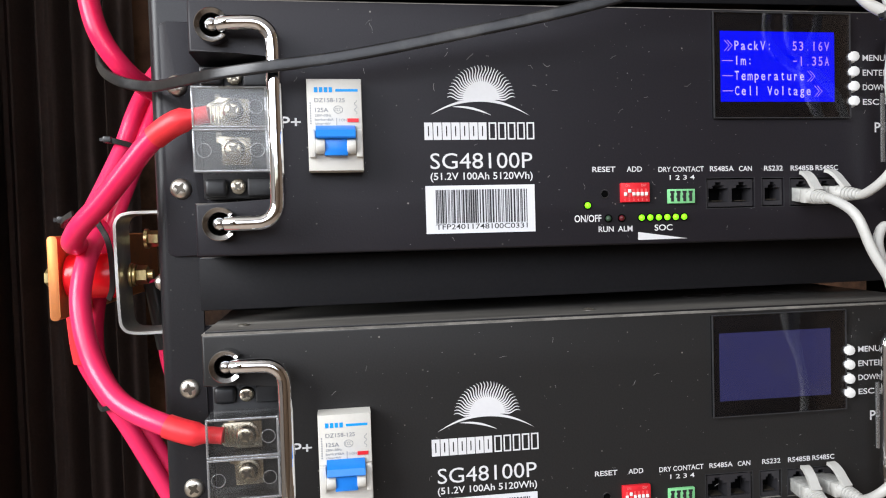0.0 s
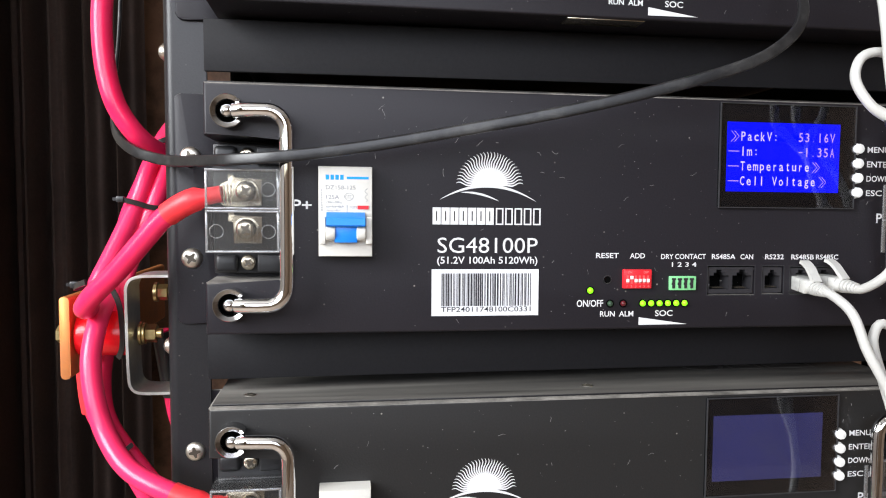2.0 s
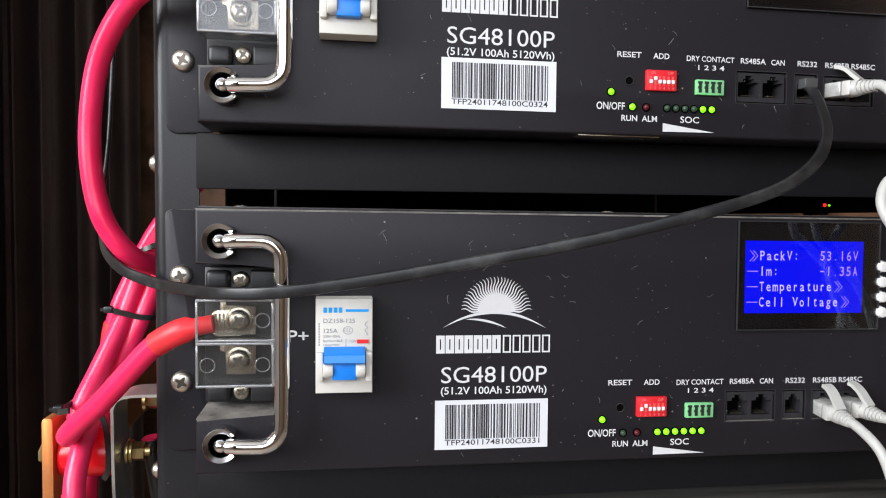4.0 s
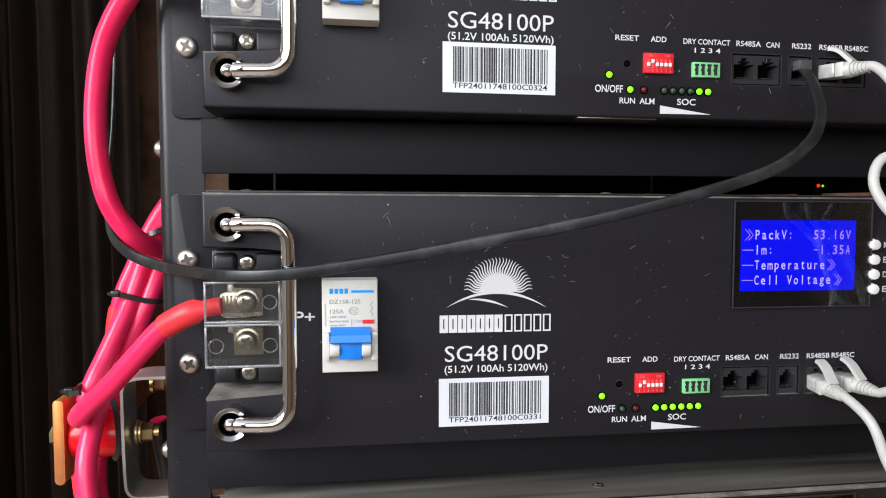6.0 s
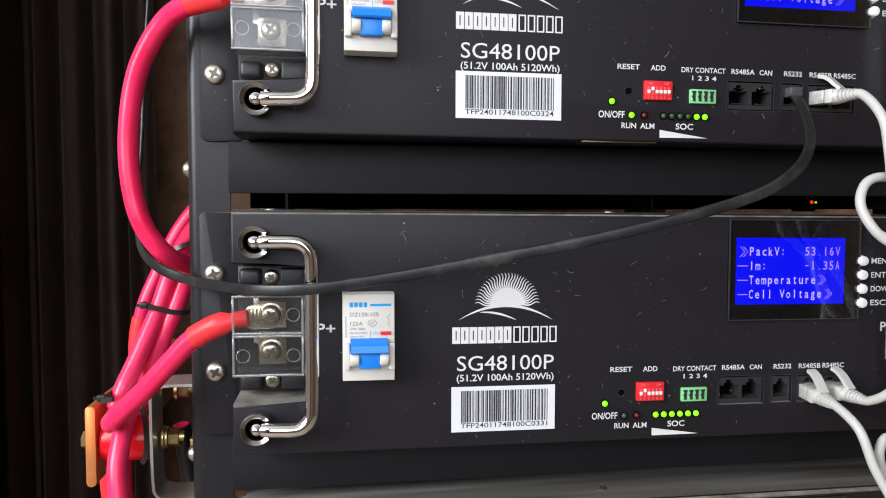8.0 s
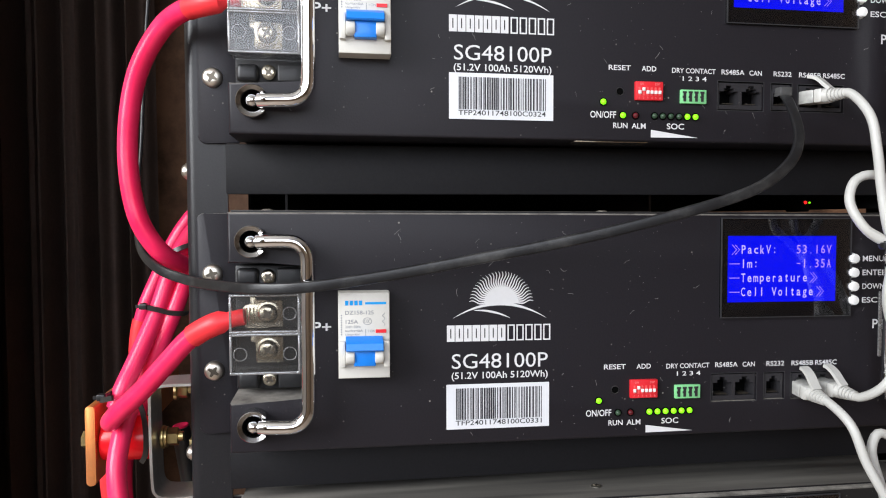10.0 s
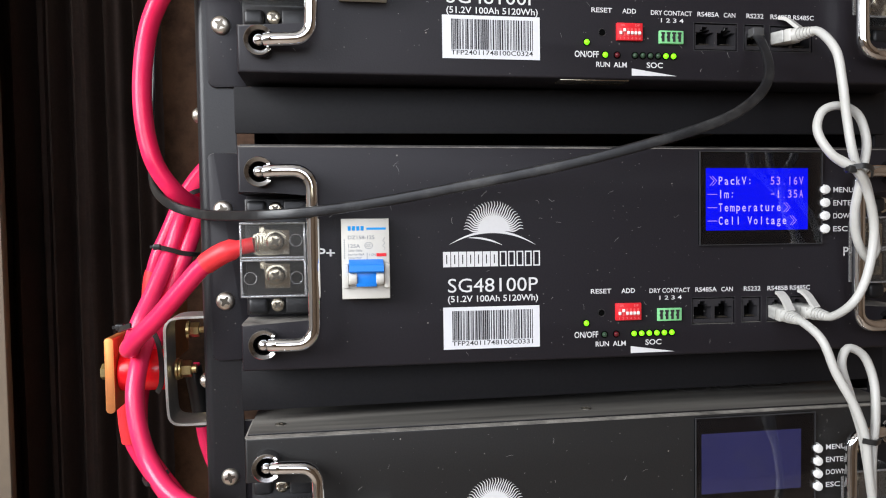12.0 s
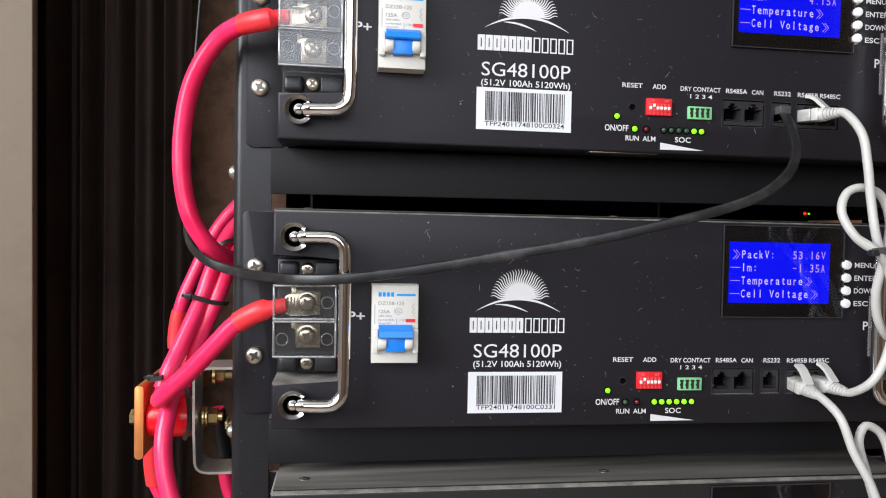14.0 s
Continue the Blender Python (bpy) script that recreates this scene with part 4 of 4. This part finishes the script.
power_cable([(-113.5, 8, 1216.6), (-119, 8, 1216), (-128, 8, 1214), (-145, 20, 1212.5), (-160, 33, 1206), (-177, 44, 1182), (-185, 50, 1146), (-184, 51, 1112), (-178, 51, 1090), (-167, 56, 1073), (-156, 82, 1064), (-140, 110, 1058)],
            "thick red power cable looping from the upper battery terminal")
power_cable([(-113.5, 8, 1040), (-119, 8, 1039), (-130, 9, 1036), (-145, 15, 1027), (-156, 19, 1015.5), (-174, 26, 996), (-189, 33, 982), (-196, 42, 974.5), (-199, 58, 972), (-203, 80, 972)],
            "thick red power cable from the middle battery to the copper bar")
power_cable([(-113.5, 12, 866.6), (-119, 12, 867.5), (-127, 11, 868.8), (-146, 15, 874.8), (-169, 25, 885), (-184.5, 38, 901), (-193, 45, 923), (-196, 51, 944), (-195, 60, 962), (-194, 76, 976), (-197, 100, 984)],
            "thick red power cable sweeping down to the lower battery")
power_cable([(-152, 122, 1096), (-161, 118, 1087), (-169, 113, 1073), (-175, 104, 1055), (-181.5, 98, 1033), (-187.5, 91, 1016), (-194, 84, 999), (-199, 78, 986), (-203, 76, 974)], "red power cable tied in a bundle behind the upright", False)
power_cable([(-148, 124, 1082), (-157, 118, 1073), (-163, 112, 1062), (-166.5, 106, 1049), (-171.5, 101, 1033), (-179, 98, 1014), (-186, 97, 996), (-192, 95, 976), (-196, 95, 960)], "red power cable tied in a bundle behind the upright", False)
power_cable([(-160, 222, 1120), (-172, 218, 1108), (-186, 215, 1091), (-197, 212, 1072), (-208, 208, 1046), (-216, 205, 1026), (-221, 205, 1007), (-223, 205, 989), (-222, 203, 976)], "darker red power cable with sleeve at the back", False, 5.8)
power_cable([(-216, 106, 937), (-218, 110, 925), (-218, 112, 915), (-218, 114, 906), (-216, 116, 893), (-209, 118, 877), (-201, 120, 861.5), (-193, 121, 847), (-182, 122, 825), (-171, 122, 803), (-160, 122, 781), (-149, 122, 758)], "red power cable running down behind the upright", False, 5.8)
power_cable([(-211, 130, 937), (-214, 129, 915), (-213, 128, 893), (-208, 128, 878), (-201, 128, 866), (-192, 129, 852), (-180, 130, 834), (-170, 130, 815), (-158, 130, 796), (-145, 130, 778)], "red power cable running down beside another", False, 5.8)
power_cable([(-176, 135, 945), (-172, 138, 915), (-168, 142, 880), (-158, 150, 850), (-140, 160, 830)], "red power cable with black sleeve behind the bracket", False, 5.6)
tagged(part("sleeve", tube(B(), [(-218, 110, 925), (-218, 112, 915), (-218, 114, 906), (-216.8, 115.6, 894)], 6.9), SHRINK), "red heat shrink sleeve on a cable end", "sleeve")
tagged(part("sleeve", tube(B(), [(-219.5, 205, 1013), (-221, 205, 1007), (-223, 205, 989), (-222.5, 204, 981)], 6.9), SHRINK), "red heat shrink sleeve on a cable end", "sleeve")
tagged(part("sleeve", tube(B(), [(-176, 135, 944), (-173.5, 137, 925), (-170, 140, 897)], 6.6), TIE), "black tape sleeve on a cable end", "sleeve")

# ---- bus bar, insulator and bracket ----
bar = thing("bus_bar", (-216, 67, 952.5), "copper bus bar on edge with rounded corners", "bus bar")
bm = B()
outl = round_rect(-2.9, 2.9, -25.3, 25.3, 2.2)
prism(bm, outl, 0, 240, 0.5)
part("bar", bm, COPPER, bar)
bm = B()
cyl(bm, (-3.0, 16, 0), (-5.0, 16, 0), 7.0, seg=24)
cyl(bm, (-5.0, 16, 0), (-9.5, 16, 0), 5.6, seg=6, bevel=0.5)
part("bolt", bm, BRASS, bar)

ins = thing("standoff_insulator", (-197, 83, 952.5), "red moulded standoff insulator between bar and bracket", "insulator")
part("body", cyl(B(), (-15.5, 0, 0), (16.5, 0, 0), 14.0, 14.0, seg=36, bevel=2.0), INSUL, ins)

brk = thing("mounting_bracket", (-152, 62, 952), "bent zinc plated steel strip bracket on the upright", "bracket")
prof = [(0, 38.5), (-20, 38.0), (-24.5, 36.2), (-26.8, 32), (-27, 25), (-26.2, -24), (-25.5, -29), (-22.8, -32.4), (-18.5, -33.6), (0, -33.8)]
bm = B()
sweep(bm, spline([(x, 14, z) for x, z in prof], 2.0), [(-14, -0.85), (14, -0.85), (14, 0.85), (-14, 0.85)], up=(1, 0, 0))
part("strip", bm, GALV, brk)
bm = B()
for x, r in ((-24.6, 7.5), (-22.6, 6.8)):
    cyl(bm, (x, 21, 0), (x + 1.8, 21, 0), r, seg=24, bevel=0.3)
cyl(bm, (-20.6, 21, 0), (-14, 21, 0), 6.0, seg=6, bevel=0.5)
cyl(bm, (-14, 21, 0), (-11, 21, 0), 3.2, seg=16)
part("bolt", bm, BRASS, brk)
for dy, dz in ((58, 22), (75, -20)):
    bm = B()
    cyl(bm, (-22, dy, dz), (-15, dy, dz), 5.5, seg=6, bevel=0.4)
    cyl(bm, (-24, dy, dz), (-22, dy, dz), 6.8, seg=20)
    cyl(bm, (-24, dy, dz), (-10, dy, dz), 2.6, seg=12)
    part("nut", bm, BRASS, brk)


# ---- cable ties ----
def tie(pts, label="black nylon cable tie round the red cables", tail=None, w=1.6):
    bm = sweep(B(), spline(pts, 2.0), [(-0.6, -w), (0.6, -w), (0.6, w), (-0.6, w)], up=(0, 0, 1))
    if tail:
        x, y, z = tail
        box(bm, x - 2.4, x + 2.4, y - 2.5, y + 2, z - 2.0, z + 2.0, 0.5)
        box(bm, x - 4.6, x - 2.4, y - 1.5, y, z - 0.9, z + 1.1)
    return tagged(part("cable_tie", bm, TIE), label, "cable tie")


tie([(-190, 99, 1037.5), (-188, 92, 1037), (-181, 90, 1035.5), (-172, 93, 1032.5), (-165.5, 96, 1031.5), (-163, 103, 1031)], tail=(-189, 92, 1037.3))
tie([(-175.5, 108, 1071), (-172, 104.5, 1073), (-165, 103.5, 1076), (-159, 108, 1078)], tail=None)
tie([(-193, 36, 990), (-201, 45, 987), (-207, 60, 984), (-205, 75, 984)], tail=(-204, 52, 987))
tie([(-190, 68, 985), (-184.5, 66, 975), (-182.5, 66, 960), (-184, 70, 945), (-188, 76, 938)])
tie([(-211, 120, 864), (-206, 112.5, 862), (-199, 115, 864), (-193, 121, 868)], tail=None)

# ---- flat black data cable ----
flat = thing("flat_cable", (206, -2, 1169), "flat black data cable draped across the battery fronts", "cable")
pts = [(205.5, -5, 1167), (203, -11, 1164.5), (200.5, -19, 1158), (198.3, -27, 1149), (195.5, -33.5, 1139.5), (189, -39, 1128.5), (179, -42, 1119.5), (166, -43.5, 1111.5), (146.5, -42, 1104), (82.5, -35, 1087), (15, -28, 1073.5), (-45, -23, 1063), (-82, -21, 1058.5),
       (-105, -11, 1057.5), (-122, 4, 1057.5), (-150, 33, 1059.5), (-170, 48, 1066), (-184, 66, 1078), (-191, 88, 1102), (-191, 102, 1140), (-190, 110, 1195), (-186, 120, 1280)]
o = Vector((206, -2, 1169))


def ribbon_face(u):
    """The flat cord leaves its plug lying level and turns on edge as it sags away."""
    k = min(1.0, max(0.0, (u - 0.02) / 0.20))
    k = k * k * (3 - 2 * k)
    return Vector((k - 1, 0, 0)) + Vector((0.1, 0, 1)) * k


sec = round_rect(-1.25, 1.25, -3.1, 3.1, 1.15, n=4)
part("cord", sweep(B(), spline([Vector(p) - o for p in pts], 3.0), sec, level=True, turn=ribbon_face), BLACKCABLE, flat)
bm = B()
box(bm, -3.6, 4.0, -3.0, 8, -1.2, 4.2, 0.5)
part("plug", bm, PHONEPLUG, flat, "clear plastic telephone plug")


# ---- white patch cables ----
def rj_plug(parent, x, z, aim):
    """Moulded plug with a ribbed boot and a curved latch guard, leaving the panel along aim."""
    d = Vector(aim).normalized()
    q = Vector((0, -1, 0)).rotation_difference(d).to_matrix().to_4x4()
    base = Vector((x, 1.5, z))
    bm = box(B(), -5.5, 5.5, -12.0, -7.1, -4.1, 4.1, 0.9)
    pl = part("plug", bm, WHITECABLE, parent, "white moulded network plug")
    pl.matrix_local = Matrix.Translation(base * MM) @ q
    part("plug_nose", box(B(), -5.7, 5.7, -7.0, 7, -3.9, 3.9, 0.4), NOSE, pl, "clear plastic plug nose")
    bm = B()
    rows = [(9.5, 5.6, 4.6), (13, 5.2, 4.5)]
    for k in range(5):
        y = 13.6 + k * 2.0
        r = 4.9 - k * 0.36
        rows += [(y, r, r * 0.9), (y + 1.1, r, r * 0.9), (y + 1.2, r - 0.8, r * 0.9 - 0.8), (y + 1.9, r - 0.8, r * 0.9 - 0.8)]
    rings = [[bm.verts.new((rx * math.cos(a), -y, rz * math.sin(a))) for a in [2 * math.pi * i / 18 for i in range(18)]] for y, rx, rz in rows]
    for r0, r1 in zip(rings, rings[1:]):
        for i in range(18):
            bm.faces.new((r0[i], r0[(i + 1) % 18], r1[(i + 1) % 18], r1[i]))
    bm.faces.new(rings[0]), bm.faces.new(rings[-1])
    bmesh.ops.recalc_face_normals(bm, faces=bm.faces)
    part("boot", bm, WHITECABLE, pl)
    bm = B()
    sweep(bm, spline([(0, -15, 3.6), (0, -11.5, 6.8), (0, -8, 10.2), (0, -4, 12.4), (0, -1.5, 12.8)], 1.5), [(-2.8, -1.0), (2.8, -1.0), (2.8, 1.0), (-2.8, 1.0)], up=(0, 0, 1))
    part("latch_guard", bm, WHITECABLE, pl)
    return base + d * 22


def patch_cable(ends, runs, label):
    ob = thing("patch_cable", (0, 0, 0), label, "cable", "white network cables")
    for i, (pts, end) in enumerate(zip(runs, ends)):
        pts = [Vector(p) for p in pts]
        if end:
            tip = rj_plug(ob, *end)
            pts = [tip - Vector(end[2]).normalized() * 3, tip + Vector(end[2]).normalized() * 3] + pts
        part("cord", tube(B(), pts, 2.65, 14, 2.5), WHITECABLE, ob)
    return ob


patch_cable([(224.0, 1167.5, (0.42, -0.9, 0.0)), (238.0, 990.3, (0.25, -0.95, -0.1)), None],
            [[(236.5, -37, 1152), (238, -41, 1133), (240.5, -42, 1110), (244, -44, 1086), (255, -40, 1071), (266, -32, 1052), (272, -28, 1030)],
             [(248, -38, 998), (255.5, -40, 1013), (260, -41, 1044), (252, -45, 1066), (241, -49, 1079), (229.5, -45, 1087.5)],
             [(241, -49, 1079), (229.5, -45, 1087.5), (224, -38, 1103.5), (229.5, -35, 1115.5), (241, -34, 1119), (253.5, -34, 1114), (257.5, -37, 1097.5), (250.5, -42, 1076), (250.5, -36, 1052), (257.5, -31, 1034), (268, -28, 1024), (272, -28, 1030)]],
            "white network cable with a tied loop beside the upper screens")
patch_cable([(222.6, 989.6, (0.05, -0.95, -0.14)), (239.0, 815.6, (0.1, -0.95, -0.04)), None],
            [[(226, -40, 977), (231.5, -46, 957), (241, -50, 937), (247, -51, 919), (250, -50, 900), (256, -46, 880)],
             [(243, -35, 822), (252, -40, 834), (258, -44, 856), (256, -46, 880)],
             [(250, -50, 900), (248, -47, 920), (245, -41, 941), (241, -38, 962), (246.5, -36, 970), (256.5, -36, 966), (262.5, -38, 951), (259.5, -44, 928), (254, -48, 905), (256, -46, 880)]],
            "white network cable with a hanging loop beside the lower screen")

patch_cable([(222.6, 814.6, (-0.12, -0.95, -0.03)), None],
            [[(219.5, -38, 811), (218.5, -44, 800), (216, -48, 784), (213, -50, 759), (210, -50, 742)],
             [(213, -49, 756), (209.5, -46, 758), (203.2, -42, 772), (200, -38, 792), (204, -37, 799.5), (213, -37, 802), (223, -37, 799), (229.5, -38, 792), (231.7, -40, 780), (223, -44, 763), (215, -48, 756), (211, -50, 740)]],
            "white network cable with a hanging tied loop below the dark screen")
tie([(236, -50, 1080), (243, -54, 1081), (251, -50, 1079), (256, -44, 1076)], "black nylon cable tie round the white cables", (237, -50, 1079))
tie([(243, -54, 918), (249, -56, 917), (257, -51, 916)], "black nylon cable tie round the white cables")
tie([(207, -51, 757), (213, -54, 755), (221, -50, 756)], "black nylon cable tie round the white cables")

# ---- small module on a lid ----
mod = thing("indicator_module", (306, 119, 1099.2), "small black module with a red lamp on a battery lid", "electronic module")
part("case", box(B(), -4, 4, 0, 20, 0, 9, 1.0), GAPBLACK, mod)
part("lamp", ball(B(), (0, 0, 7.4), 1.3, 1.3, 1.3, 12), RED_ON, mod, "lit red lamp")
part("lamp", ball(B(), (3.0, -1.0, 7.2), 0.9, 0.9, 0.9, 12), GREEN_ON, mod, "lit green lamp")
